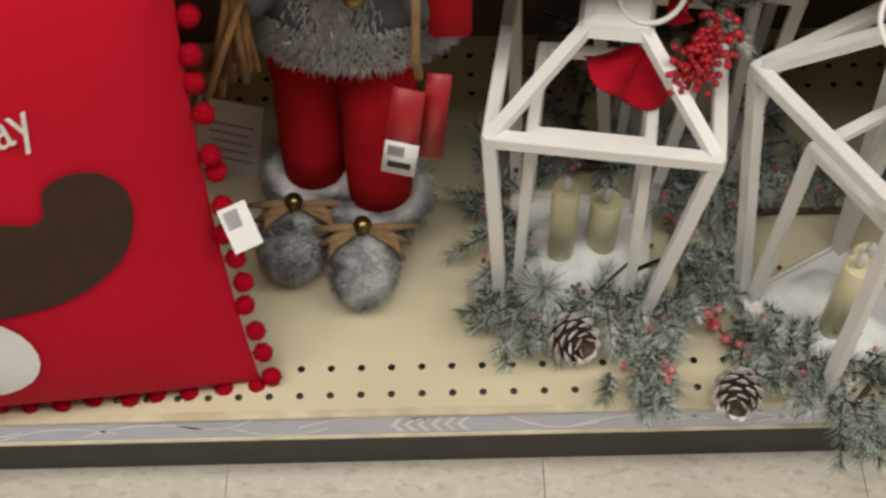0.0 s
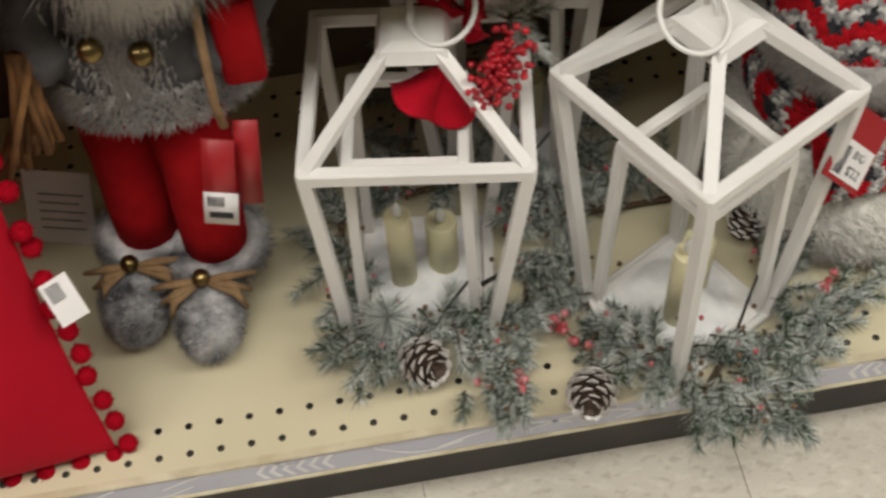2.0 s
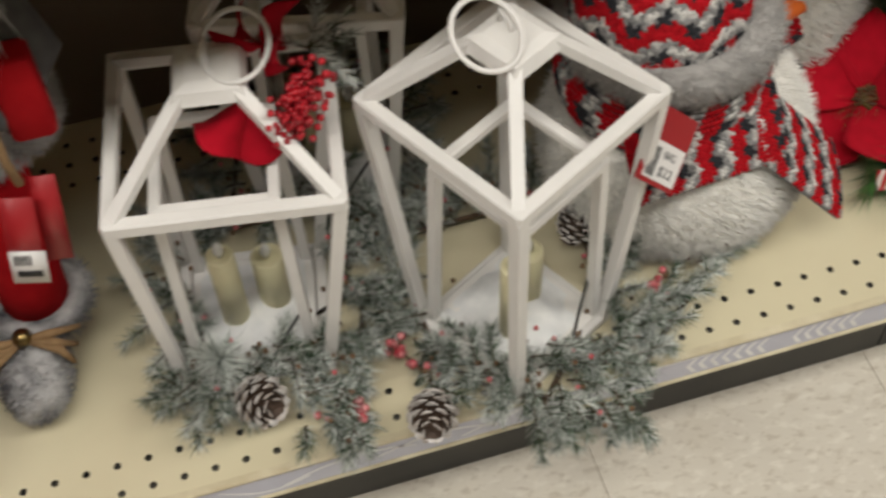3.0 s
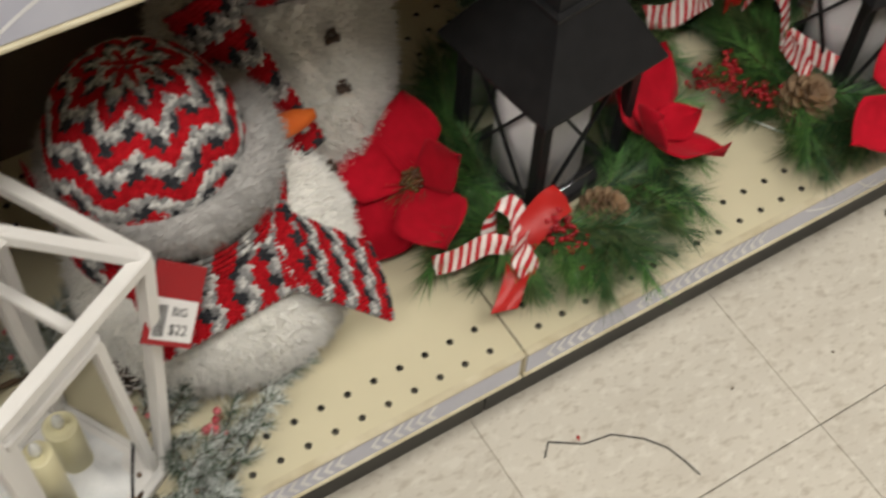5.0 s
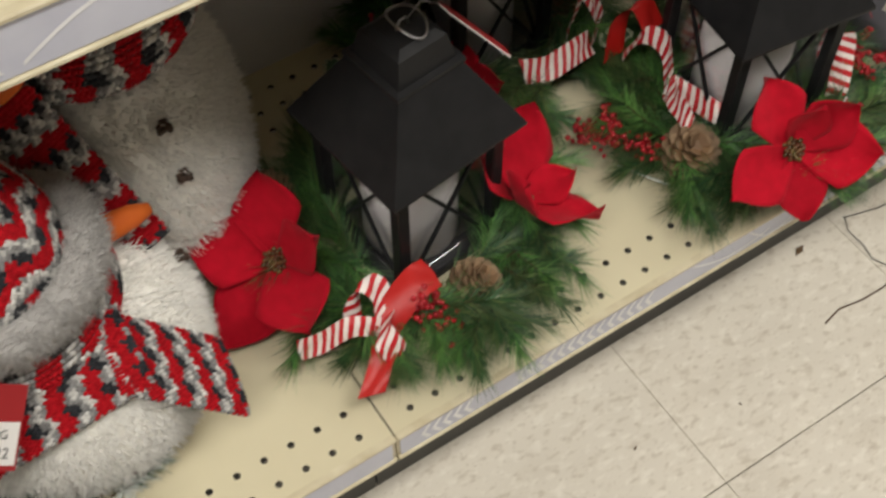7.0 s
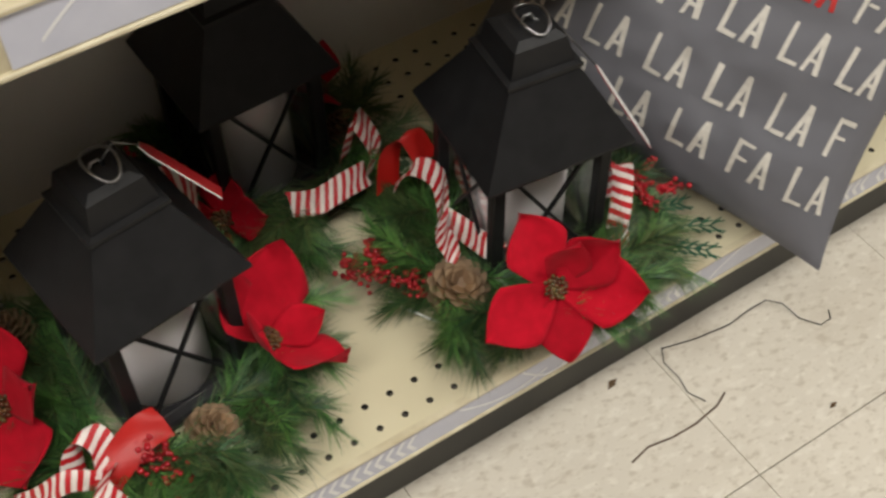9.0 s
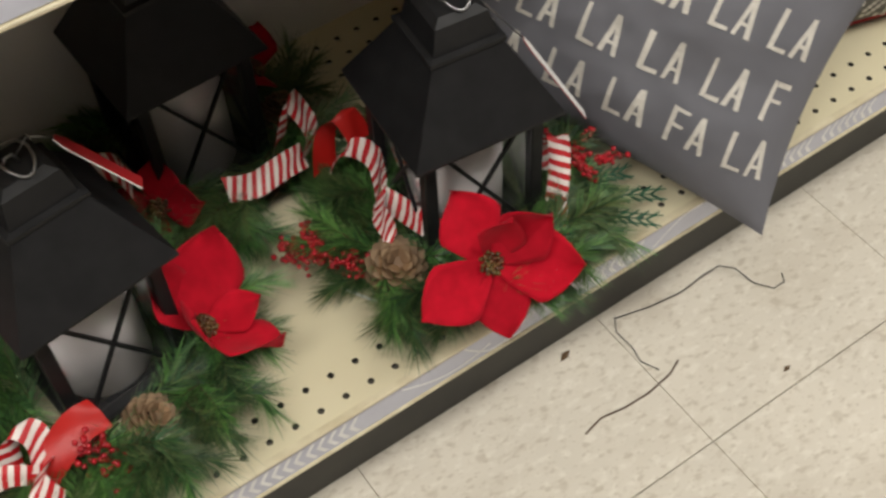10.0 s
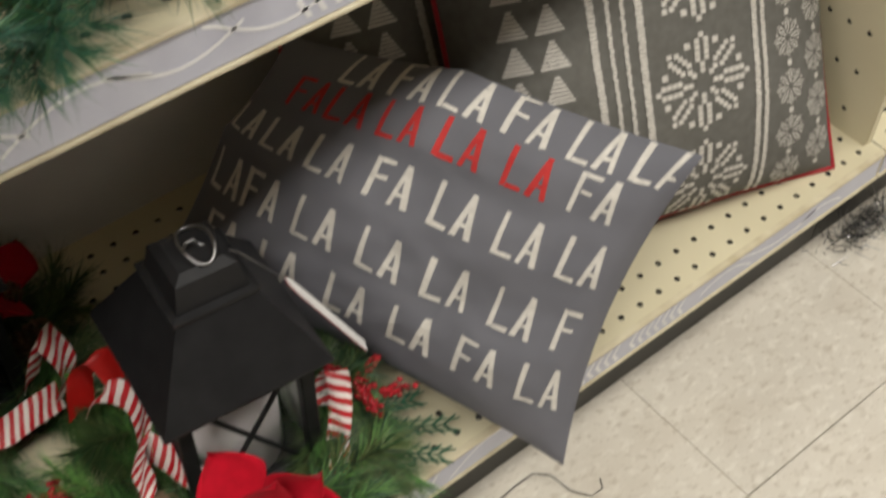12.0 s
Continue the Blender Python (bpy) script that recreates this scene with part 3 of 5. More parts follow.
def holly(parent, c, d, length, up=(0, 0, 1)):
    """A stiff spiny leaf with a pale edge."""
    d = Vector(d).normalized()
    s = d.cross(Vector(up)).normalized()
    u = s.cross(d)
    c = Vector(c)
    edge = []
    half = [0.10, 0.34, 0.24, 0.42, 0.28, 0.36, 0.18, 0.22, 0.0]
    for i, h in enumerate(half):
        edge.append((i / 8, h))
    out = edge + [(t, -h) for t, h in edge[::-1][1:]]
    g = Geo()
    mk = lambda k, z: [c + d * (length * (0.5 + (t - 0.5) * k)) + s * (length * h * k * 0.9) + u * (z + length * (0.25 * abs(h))) for t, h in out]
    o, i_ = mk(1, 0), mk(0.78, 0.0006)
    lo = [v - u * 0.001 for v in o]
    n = len(out)
    g.add(o + i_, [(k, (k + 1) % n, n + (k + 1) % n, n + k) for k in range(n)], 1)
    mid = c + d * length * 0.5
    g.add(i_ + [mid], [(k, (k + 1) % n, n) for k in range(n)], 0)
    g.add(lo + [mid - u * 0.001], [((k + 1) % n, k, n) for k in range(n)], 0)
    return part("holly_leaf", g, [M_HOLLY, M_HOLLY_EDGE], parent, "green holly leaf with pale edge")


def ring_pine(c, radius, seed, sprigs=118, tip=0.07, squash=1.0, label="green artificial pine wreath with poinsettias and ribbon"):
    """The wreath that lies round a lantern's foot."""
    rr = random.Random(seed)
    w = thing("pine_wreath", pose(c[0], c[1], DECK + 0.001), label, "wreath", "lantern wreaths")
    g, st = Geo(), Geo()
    ring = [(radius * math.cos(t), radius * math.sin(t), 0.012) for t in (2 * math.pi * i / 40 for i in range(40))]
    add_tube(st, ring, 0.0035, 6, 0, True)
    for i in range(sprigs):
        t = 2 * math.pi * (i + rr.random()) / sprigs
        out = Vector((math.cos(t), math.sin(t), 0))
        tan = Vector((-math.sin(t), math.cos(t), 0)) * rr.choice((-1, 1))
        d = out * rr.uniform(0.15, 0.95) + tan * rr.uniform(0.3, 1.0) + Vector((0, 0, rr.uniform(0.0, 0.5)))
        if i % 5 == 0:
            d = -out * 0.35 + tan + Vector((0, 0, 0.4))
        sl = (0, 0, 2) if rr.random() < 0.4 else ((1, 0, 1) if rr.random() < 0.55 else (2, 0, 2))
        near = radius * rr.choice((0.74, 0.86, 1.0, 1.0))
        add_sprig(g, st, (near * out.x, near * out.y, 0.012 + 0.024 * rr.random()), d, tip * rr.uniform(0.6, 1.1), 0.034, 200, rr, sl, 0.45, 0.00056, 0.66)
    for v in range(len(g.v)):
        if g.v[v][2] < 0.0008:
            g.v[v] = (g.v[v][0], g.v[v][1], 0.0008 + 0.002 * rr.random()) if g.v[v][1] + c[1] > FRONT else g.v[v]
    for v in range(len(st.v)):
        if st.v[v][2] < 0.0008:
            st.v[v] = (st.v[v][0], st.v[v][1], 0.0008)
    tagged(part("pine_needles", g, [M_NEEDLE, M_NEEDLE_LIGHT, M_NEEDLE_OLIVE], w), kind="stuff")
    part("twig_ring", st, M_STEM, w, smooth=True)
    return w


def rel(w, p):
    """A world point in the thing's own frame."""
    return w.matrix_basis.inverted() @ Vector(p)


# ---- white lanterns ----
def white_lantern(c, yaw, rim=0.168, base=0.124, rim_z=0.24, top_z=0.30, lean=(0.0, -0.02), ring=(0.022, 0.004), label="white painted metal lantern, a smaller open frame nested inside"):
    """An open frame with a hipped roof; a smaller frame on a snow-covered plate stands in it."""
    t = thing("white_lantern", pose(c[0], c[1], DECK, 0, 0, yaw), label, "lantern", "white lanterns")
    w = 0.0102
    off = pose(0, 0, 0, 0, 0, -yaw) @ Vector((lean[0], lean[1], 0))
    R, B, T = rim / 2 - w / 2, base / 2 - w / 2, 0.018
    quarter = ((-1, -1), (1, -1), (1, 1), (-1, 1))
    for sx, sy in quarter:
        g = Geo()
        add_bar(g, (sx * B + off.x, sy * B + off.y, 0), (sx * R, sy * R, rim_z - 0.005), w, w, (0, 1, 0.001))
        part("post", g, M_WHITE_METAL, t)
        g = Geo()
        add_bar(g, (sx * R, sy * R, rim_z - 0.002), (sx * T, sy * T, top_z - 0.004), w * 0.95, 0.008, (sx, sy, 1.2))
        part("roof_bar", g, M_WHITE_METAL, t)
    for a in range(4):
        m = pose(0, 0, 0, 0, 0, 90 * a)
        g = Geo()
        add_box(g, -R - w / 2 + 0.001, R + w / 2 - 0.001, -R - w / 2 - 0.0006, -R + w / 2, rim_z - 0.009 + 0.0007 * (a % 2), rim_z + 0.003 + 0.0007 * (a % 2), 0.0012, 0, m)
        part("rim_bar", g, M_WHITE_METAL, t)
        g = Geo()
        add_box(g, -B, B, -B - w / 2, -B + w / 2, 0.0007 * (a % 2), 0.009 + 0.0007 * (a % 2), 0.0012, 0, m)
        part("foot_bar", g, M_WHITE_METAL, t, m=pose(off.x, off.y, 0))
    g = Geo()
    s = T + 0.005
    g.add([(sx * k, sy * k, z) for k, z in ((s + 0.004, top_z - 0.010), (s, top_z), (s - 0.008, top_z + 0.003)) for sx, sy in quarter],
          [(3, 2, 1, 0), (8, 9, 10, 11)] + [(4 * i + j, 4 * i + (j + 1) % 4, 4 * i + 4 + (j + 1) % 4, 4 * i + 4 + j) for i in (0, 1) for j in range(4)])
    part("roof_cap", g, M_WHITE_METAL, t)
    g = Geo()
    add_tube(g, [(ring[0] + 0.024 * math.cos(k), ring[1] + 0.024 * math.sin(k), top_z + 0.014 + 0.012 * math.sin(k + 0.3)) for k in (2 * math.pi * i / 32 for i in range(32))], 0.0021, 8, 0, True)
    part("handle_ring", g, M_WHITE_METAL, t, "white ring handle", smooth=True)
    g = Geo()
    add_tube(g, [(0, 0, top_z), (0, 0.004, top_z + 0.010), (0, 0.012, top_z + 0.016), (0, 0.013, top_z + 0.006)], 0.002, 6)
    part("handle_eye", g, M_WHITE_METAL, t, smooth=True)
    # the smaller frame inside
    inner = new("inner_frame")
    inner.parent = t
    inner.matrix_basis = pose(off.x, off.y, 0)
    tagged(inner, "smaller white frame nested inside")
    v, hb, ht, hz_ = 0.0085, 0.048, 0.043, 0.212
    for sx, sy in quarter:
        g = Geo()
        add_bar(g, (sx * hb, sy * hb, 0.011), (sx * ht, sy * ht, hz_), v, v, (0, 1, 0.001))
        part("inner_post", g, M_WHITE_METAL, inner)
    for a in range(4):
        g = Geo()
        add_box(g, -ht - v / 2 + 0.0008, ht + v / 2 - 0.0008, -ht - v / 2 - 0.0005, -ht + v / 2, hz_ - 0.004 + 0.0006 * (a % 2), hz_ + 0.005 + 0.0006 * (a % 2), 0.001, 0, pose(0, 0, 0, 0, 0, 90 * a))
        part("inner_rim_bar", g, M_WHITE_METAL, inner)
    g = Geo()
    add_box(g, -hb - 0.006, hb + 0.006, -hb - 0.006, hb + 0.006, 0, 0.012, 0.002)
    part("base_plate", g, M_WHITE_METAL, inner)
    g = Geo()
    n, k = 20, hb - 0.002
    hz = lambda u, w_: 0.0125 + 0.012 * max(0, 1 - (u * u + w_ * w_)) + 0.003 * noise.noise((u * 3, w_ * 3, c[0] * 9))
    g.add([(u * k, w_ * k, hz(u, w_)) for u in [2 * i / n - 1 for i in range(n + 1)] for w_ in [2 * j / n - 1 for j in range(n + 1)]],
          [(i * (n + 1) + j, (i + 1) * (n + 1) + j, (i + 1) * (n + 1) + j + 1, i * (n + 1) + j + 1) for i in range(n) for j in range(n)])
    part("snow_mat", g, M_SNOW, inner, "fluffy artificial snow", smooth=True)
    for x, y, h in ((-0.014, -0.012, 0.092), (0.020, 0.004, 0.062)):
        g = Geo()
        rad = 0.0115 if h > 0.07 else 0.0135
        add_lathe(g, [(rad, 0.018), (rad, 0.018 + h), (rad - 0.001, 0.019 + h), (rad - 0.004, 0.0175 + h), (0.0005, 0.017 + h)], 20, 0, pose(x + off.x, y + off.y, 0))
        candle = part("candle", g, M_CANDLE, t, "ivory flameless candle", smooth=True)
        g = Geo()
        add_lathe(g, [(0.002, 0.017 + h), (0.0048, 0.024 + h), (0.0042, 0.030 + h), (0.0006, 0.036 + h)], 10, 0, pose(x + off.x, y + off.y, 0))
        part("flame_bulb", g, M_CLEAR, candle, smooth=True)
    g = Geo()
    add_tube(g, [(off.x + 0.012, off.y - 0.056, 0.012), (off.x + 0.030, off.y - 0.048, 0.040), (off.x + 0.050, off.y - 0.040, 0.070)], 0.0014, 5)
    part("wire_lead", g, M_INK, t, "thin black wire", smooth=True)
    return t


def velvet_bow(t, bells, spray, felt, sprig, seed=2):
    """Flared red felt bells, a crowded berry cluster, felt petals and a frosted sprig, tied under a lantern's roof; all given in the world."""
    rr = random.Random(seed)
    ornament = new("bow_ornament")
    ornament.parent = t
    tagged(ornament, "red felt bells with berries and frosted sprig")
    for k, (top, low) in enumerate(bells):
        top, low = rel(t, top), rel(t, low)
        d, a, b = basis(low - top)
        g, ln, n = Geo(), (low - top).length, 24
        rings = [(0.0, 0.004), (0.25, 0.009), (0.6, 0.014), (0.85, 0.019), (1.0, 0.024)]
        outer = [top + d * (ln * q * (1 + 0.06 * math.cos(3 * th) * q)) + (a * math.cos(th) + b * math.sin(th)) * (rad * (1 + 0.10 * q * math.cos(3 * th + k))) for q, rad in rings for th in (2 * math.pi * i / n for i in range(n))]
        inner = [top + (v - top) * 0.96 for v in outer]
        m = len(outer)
        fs = [(i * n + j, i * n + (j + 1) % n, (i + 1) * n + (j + 1) % n, (i + 1) * n + j) for i in range(4) for j in range(n)]
        fs += [tuple(m + i for i in q[::-1]) for q in fs]
        fs += [(4 * n + j, 4 * n + (j + 1) % n, m + 4 * n + (j + 1) % n, m + 4 * n + j) for j in range(n)]
        g.add(outer + inner, fs)
        part("felt_bell", g, M_PETAL, ornament, smooth=True)
    berries(ornament, [rel(t, p) for p in spray], 0.0036, 110, seed + 4, None, "berry_spray", 0.0085)
    c = rel(t, felt)
    for ang, ln in ((200, 0.030), (130, 0.028), (60, 0.030), (300, 0.026)):
        part("felt_petal", petal_geo(ln, 0.032, 0.35, 0.5, rr.randint(0, 99)), M_PETAL, ornament, smooth=True, m=Matrix.Translation(c) @ pose(0, 0, 0, 40, 0, ang) @ pose(0, 0, 0, 0, 10, 0))
    g, st = Geo(), Geo()
    c = rel(t, sprig)
    for k in range(7):
        add_sprig(g, st, c, (rr.uniform(-0.5, 0.9), rr.uniform(-0.5, 0.6), rr.uniform(-0.9, 0.7)), 0.038, 0.015, 110, rr, (0, 1, 1), 0.1)
    part("frosted_sprig", g, [M_FROST_GREEN, M_FROST_WHITE], ornament)
    part("twig", st, M_STEM, ornament, smooth=True)


def frosted_garland(c, yaw, spots, cones, seed, label):
    """Snow-flocked pine sprigs heaped round a lantern's foot."""
    rr = random.Random(seed)
    t = thing("frosted_garland", pose(c[0], c[1], DECK + 0.001, 0, 0, yaw), label, "garland", "frosted garlands")
    g, st = Geo(), Geo()
    add_tube(st, [(x, y, 0.008) for x, y, *_ in spots[:40]], 0.0028, 6)
    for x, y, dx, dy, ln, amount, white in spots:
        for k in range(amount):
            d = Vector((dx, dy, 0.0)) + jitter(rr, 0.42)
            d.z = rr.uniform(-0.02, 0.9) if y > -0.12 else rr.uniform(-0.25, 0.3)
            q = rr.random()
            sl = (1, 1, 0) if q < (0.35 if white else 0.15) else (0, 1) if q < 0.68 else (0, 0, 1)
            add_sprig(g, st, (x + rr.gauss(0, 0.010), y + rr.gauss(0, 0.008), 0.010 + 0.02 * rr.random()), d, ln * rr.uniform(0.75, 1.2), 0.0150, 220, rr, sl, 0.2, 0.00034, 1.1)
    if seed == 21:
        for k in range(420):
            u = jitter(rr, 1.0).normalized()
            u = (u + Vector((0, -0.5, 0.7))).normalized()
            add_needle(g, Vector((-0.048, -0.085, 0.052)), u * rr.uniform(0.022, 0.040), 0.0005, rr.choice((1, 1, 1, 1, 0)))
    for gg in (g, st):
        for i, v in enumerate(gg.v):
            wv = t.matrix_basis @ Vector(v)
            if v[2] < 0.001 and wv.y > FRONT - 0.004:
                gg.v[i] = (v[0], v[1], 0.001 + 0.002 * rr.random())
    bud = Geo()
    for x, y, *_ in spots:
        for k in range(3):
            add_ball(bud, (x + rr.gauss(0, 0.014), y + rr.gauss(0, 0.014), 0.022 + 0.022 * rr.random()), (0.0024, 0.0024, 0.0034), rr.choice((0, 0, 1)))
    tagged(part("bud_sprinkle", bud, [M_CONE, M_BERRY_FROST], t, smooth=True), "small brown and pink buds", kind="stuff")
    tagged(part("flocked_needles", g, [M_FROST_GREEN, M_FROST_WHITE], t), kind="stuff")
    tagged(part("garland_stem", st, M_STEM, t, smooth=True), kind="stuff")
    for k, (x, y, z, ax, ln, wd) in enumerate(cones):
        pinecone(t, (x, y, z), ax, ln, wd, True, rows=7, seed=seed + k)
    return t


def ring_spots(half, n, ln, amount, r0, front_only=False):
    out = []
    for i in range(n):
        a = 2 * math.pi * i / n
        if front_only and math.sin(a) > 0.55:
            continue
        k = half / max(abs(math.cos(a)), abs(math.sin(a)))
        out.append((k * math.cos(a) * 1.04, k * math.sin(a) * 1.04, math.cos(a) + r0.gauss(0, 0.5), math.sin(a) + r0.gauss(0, 0.5), ln, amount, r0.random() < 0.6))
    return out


W1, W2, W3 = (0.277, 0.849), (0.482, 0.790), (0.372, 1.002)
w1 = white_lantern(W1, -9.4, 0.1726, 0.130, 0.228, 0.290, (-0.012, -0.017))
velvet_bow(w1, [((0.296, 0.845, 0.439), (0.271, 0.835, 0.416)), ((0.304, 0.845, 0.439), (0.298, 0.832, 0.405))], [(0.318, 0.800, 0.450), (0.334, 0.805, 0.471), (0.342, 0.820, 0.476)], (0.320, 0.870, 0.468), (0.353, 0.880, 0.445), 2)
w2 = white_lantern(W2, 29.0, 0.1630, 0.118, 0.2525, 0.313, (-0.005, -0.032), ring=(-0.022, 0.004))
velvet_bow(w2, [((0.566, 0.875, 0.399), (0.578, 0.875, 0.359))], [(0.598, 0.870, 0.387), (0.593, 0.880, 0.404), (0.590, 0.890, 0.411)], (0.574, 0.900, 0.372), (0.593, 0.920, 0.380), 5)
w3 = white_lantern(W3, -15.0)
r0 = random.Random(11)
SP1 = ring_spots(0.074, 22, 0.036, 4, r0, False) + [(-0.07, -0.085, -0.6, -0.5, 0.045, 5, False), (-0.045, -0.095, -0.1, -0.8, 0.04, 5, False), (-0.055, -0.075, 0.3, -0.1, 0.03, 5, True), (0.02, -0.09, 0.5, -0.4, 0.04, 4, True), (0.036, -0.112, 0.1, -1, 0.030, 6, True), (0.034, -0.140, 0.05, -1, 0.030, 6, False), (0.032, -0.160, 0.0, -1, 0.026, 6, False)]
garland1 = frosted_garland((W1[0], W1[1]), 0, SP1, [(-0.026, -0.118, 0.028, (0.3, -0.5, 0.35), 0.05, 0.046)], 21, "frosted green pine garland with snowy cone at lantern foot")
berries(garland1, [(0.020, -0.140, 0.018), (0.038, -0.144, 0.020), (0.058, -0.146, 0.014)], 0.0045, 14, 3, M_BERRY_FROST, "berry_sprig", 0.005)
SP2 = ring_spots(0.078, 24, 0.038, 4, r0) + [(-0.01, -0.125, 0.1, -1, 0.04, 8, True), (0.02, -0.128, 0.3, -0.8, 0.04, 8, True), (-0.040, -0.100, -0.3, -0.5, 0.03, 6, True), (-0.075, -0.060, -0.4, -0.2, 0.03, 5, True), (0.055, -0.10, 0.5, -0.4, 0.04, 7, True), (0.09, -0.075, 0.7, -0.2, 0.04, 6, True), (0.125, -0.06, 1, -0.1, 0.04, 5, True), (0.165, -0.045, 1, 0.05, 0.035, 3, False), (0.035, -0.150, 0.3, -1, 0.03, 4, False)]
garland2 = frosted_garland((W2[0], W2[1]), 0, SP2, [(-0.100, -0.112, 0.026, (-0.2, -0.6, 0.3), 0.048, 0.044), (0.075, 0.03, 0.03, (0.3, 0.2, 0.5), 0.045, 0.04)], 22, "snow-covered pine garland with cone and pink berries")
berries(garland2, [(-0.115, -0.03, 0.02), (-0.108, -0.05, 0.024), (-0.095, -0.07, 0.02)], 0.0045, 16, 7, M_BERRY_FROST, "berry_sprig", 0.006)
berries(garland2, [(0.11, -0.055, 0.03), (0.125, -0.05, 0.034)], 0.004, 7, 8, M_BERRY_FROST, "berry_sprig", 0.006)
SP3 = ring_spots(0.076, 16, 0.04, 4, r0)
garland3 = frosted_garland((W3[0] - 0.01, W3[1] - 0.005), -15, SP3, [], 23, "shaded frosted pine garland at the rear lantern's foot")


# ---- black lanterns ----
def cross_side(t, half, z0, z1, ang):
    """One glazed side: pane and its crossed bars."""
    g = Geo()
    m = pose(0, 0, 0, 0, 0, ang)
    add_box(g, -half + 0.005, half - 0.005, -half + 0.0035, -half + 0.005, z0, z1, 0, 0, m)
    pane = part("pane", g, M_GLASS, t, "clear glass pane")
    pane.visible_shadow = False
    mm = m.to_3x3()
    for s in (-1, 1):
        g = Geo()
        add_bar(g, mm @ Vector((-s * (half - 0.006), -half - 0.0002 * s, z0 + 0.001)), mm @ Vector((s * (half - 0.006), -half - 0.0002 * s, z1 - 0.001)), 0.0032, 0.0032, mm @ Vector((0, 1, 0)))
        part("cross_bar", g, M_BLACK_METAL, t)


def black_lantern(c, yaw, eave=0.141, eave_z=0.164, tag=None, label="black metal candle lantern with glass sides and cross bars"):
    t = thing("black_lantern", pose(c[0], c[1], DECK, 0, 0, yaw), label, "lantern", "black lanterns")
    half = 0.052
    g = Geo()
    add_box(g, -half - 0.006, half + 0.006, -half - 0.006, half + 0.006, 0, 0.012, 0.002)
    part("base", g, M_BLACK_METAL, t)
    for sx, sy in ((-1, -1), (1, -1), (1, 1), (-1, 1)):
        g = Geo()
        add_box(g, sx * half - 0.006, sx * half + 0.006, sy * half - 0.006, sy * half + 0.006, 0.011, eave_z + 0.004, 0.001)
        part("post", g, M_BLACK_METAL, t)
    for k in range(4):
        cross_side(t, half, 0.014, eave_z, 90 * k)
    E, N = eave / 2, 0.033
    g = Geo()
    lv = [(E - 0.003, eave_z + 0.001), (E, eave_z - 0.003), (E, eave_z), (N, eave_z + 0.068), (N, eave_z + 0.072)]
    g.add([(sx * k, sy * k, z) for k, z in lv for sx, sy in ((-1, -1), (1, -1), (1, 1), (-1, 1))],
          [(3, 2, 1, 0)] + [(4 * i + j, 4 * i + (j + 1) % 4, 4 * i + 4 + (j + 1) % 4, 4 * i + 4 + j) for i in range(4) for j in range(4)] + [(16, 17, 18, 19)])
    part("roof", g, M_BLACK_METAL, t)
    g = Geo()
    lv = [(N + 0.0015, eave_z + 0.0695), (N + 0.0015, eave_z + 0.0735), (N - 0.004, eave_z + 0.0745), (0.024, eave_z + 0.098), (0.017, eave_z + 0.103)]
    g.add([(sx * k, sy * k, z) for k, z in lv for sx, sy in ((-1, -1), (1, -1), (1, 1), (-1, 1))],
          [(3, 2, 1, 0)] + [(4 * i + j, 4 * i + (j + 1) % 4, 4 * i + 4 + (j + 1) % 4, 4 * i + 4 + j) for i in range(4) for j in range(4)] + [(16, 17, 18, 19)])
    part("roof_cap", g, M_BLACK_METAL, t)
    top = eave_z + 0.103
    g = Geo()
    add_tube(g, [(0.012 * math.cos(k) + 0.004, 0.02 * math.sin(k), top + 0.004 + 0.003 * math.cos(k * 2)) for k in (2 * math.pi * i / 24 for i in range(24))], 0.0012, 6, 0, True)
    add_tube(g, [(-0.006, 0, top), (-0.003, 0, top + 0.008), (0.003, 0, top + 0.008), (0.006, 0, top)], 0.0012, 6)
    part("hanging_ring", g, M_WIRE, t, "thin steel wire ring", smooth=True)
    g = Geo()
    add_lathe(g, [(0.043, 0.013), (0.043, 0.132), (0.041, 0.1345), (0.024, 0.131), (0.002, 0.130)], 32)
    candle = part("candle", g, M_PILLAR, t, "white pillar candle", smooth=True)
    g = Geo()
    add_tube(g, [(0, 0, 0.130), (0.001, 0, 0.136), (0.002, 0, 0.140)], 0.001, 5)
    part("wick", g, M_INK, candle)
    if tag:
        g = Geo()
        tp = [Vector(p) for p in tag]
        add_tube(g, [(0.004, 0, top + 0.004), tuple(tp[0].lerp(Vector((0, 0, top + 0.03)), 0.5)), tuple(tp[0])], 0.0007, 5)
        part("tag_string", g, M_WIRE, t, smooth=True)
        d, s = (tp[1] - tp[0]), Vector((0.5, 0.62, -0.45)).normalized()
        s = (s - d.normalized() * s.dot(d.normalized())).normalized() * (0.017 if c[0] < 1.2 else 0.011)
        n = d.cross(s).normalized() * 0.0005
        g = Geo()
        q = [tp[0] - s * 0.25, tp[0] + s * 0.25, tp[0] + d * 0.12 + s * 0.5, tp[1] + s * 0.5, tp[1] - s * 0.5, tp[0] + d * 0.12 - s * 0.5]
        g.add([v + n for v in q], [(0, 1, 2, 3, 4, 5)], 0)
        g.add([v - n for v in q], [(5, 4, 3, 2, 1, 0)], 1)
        g.add([v + n for v in q] + [v - n for v in q], [(i, 6 + i, 6 + (i + 1) % 6, (i + 1) % 6) for i in range(6)], 1)
        part("hang_tag", g, [M_RED_CARD, M_TAG] if c[0] < 1.2 else [M_TAG, M_RED_CARD], t, "red and white paper hang tag")
    return t


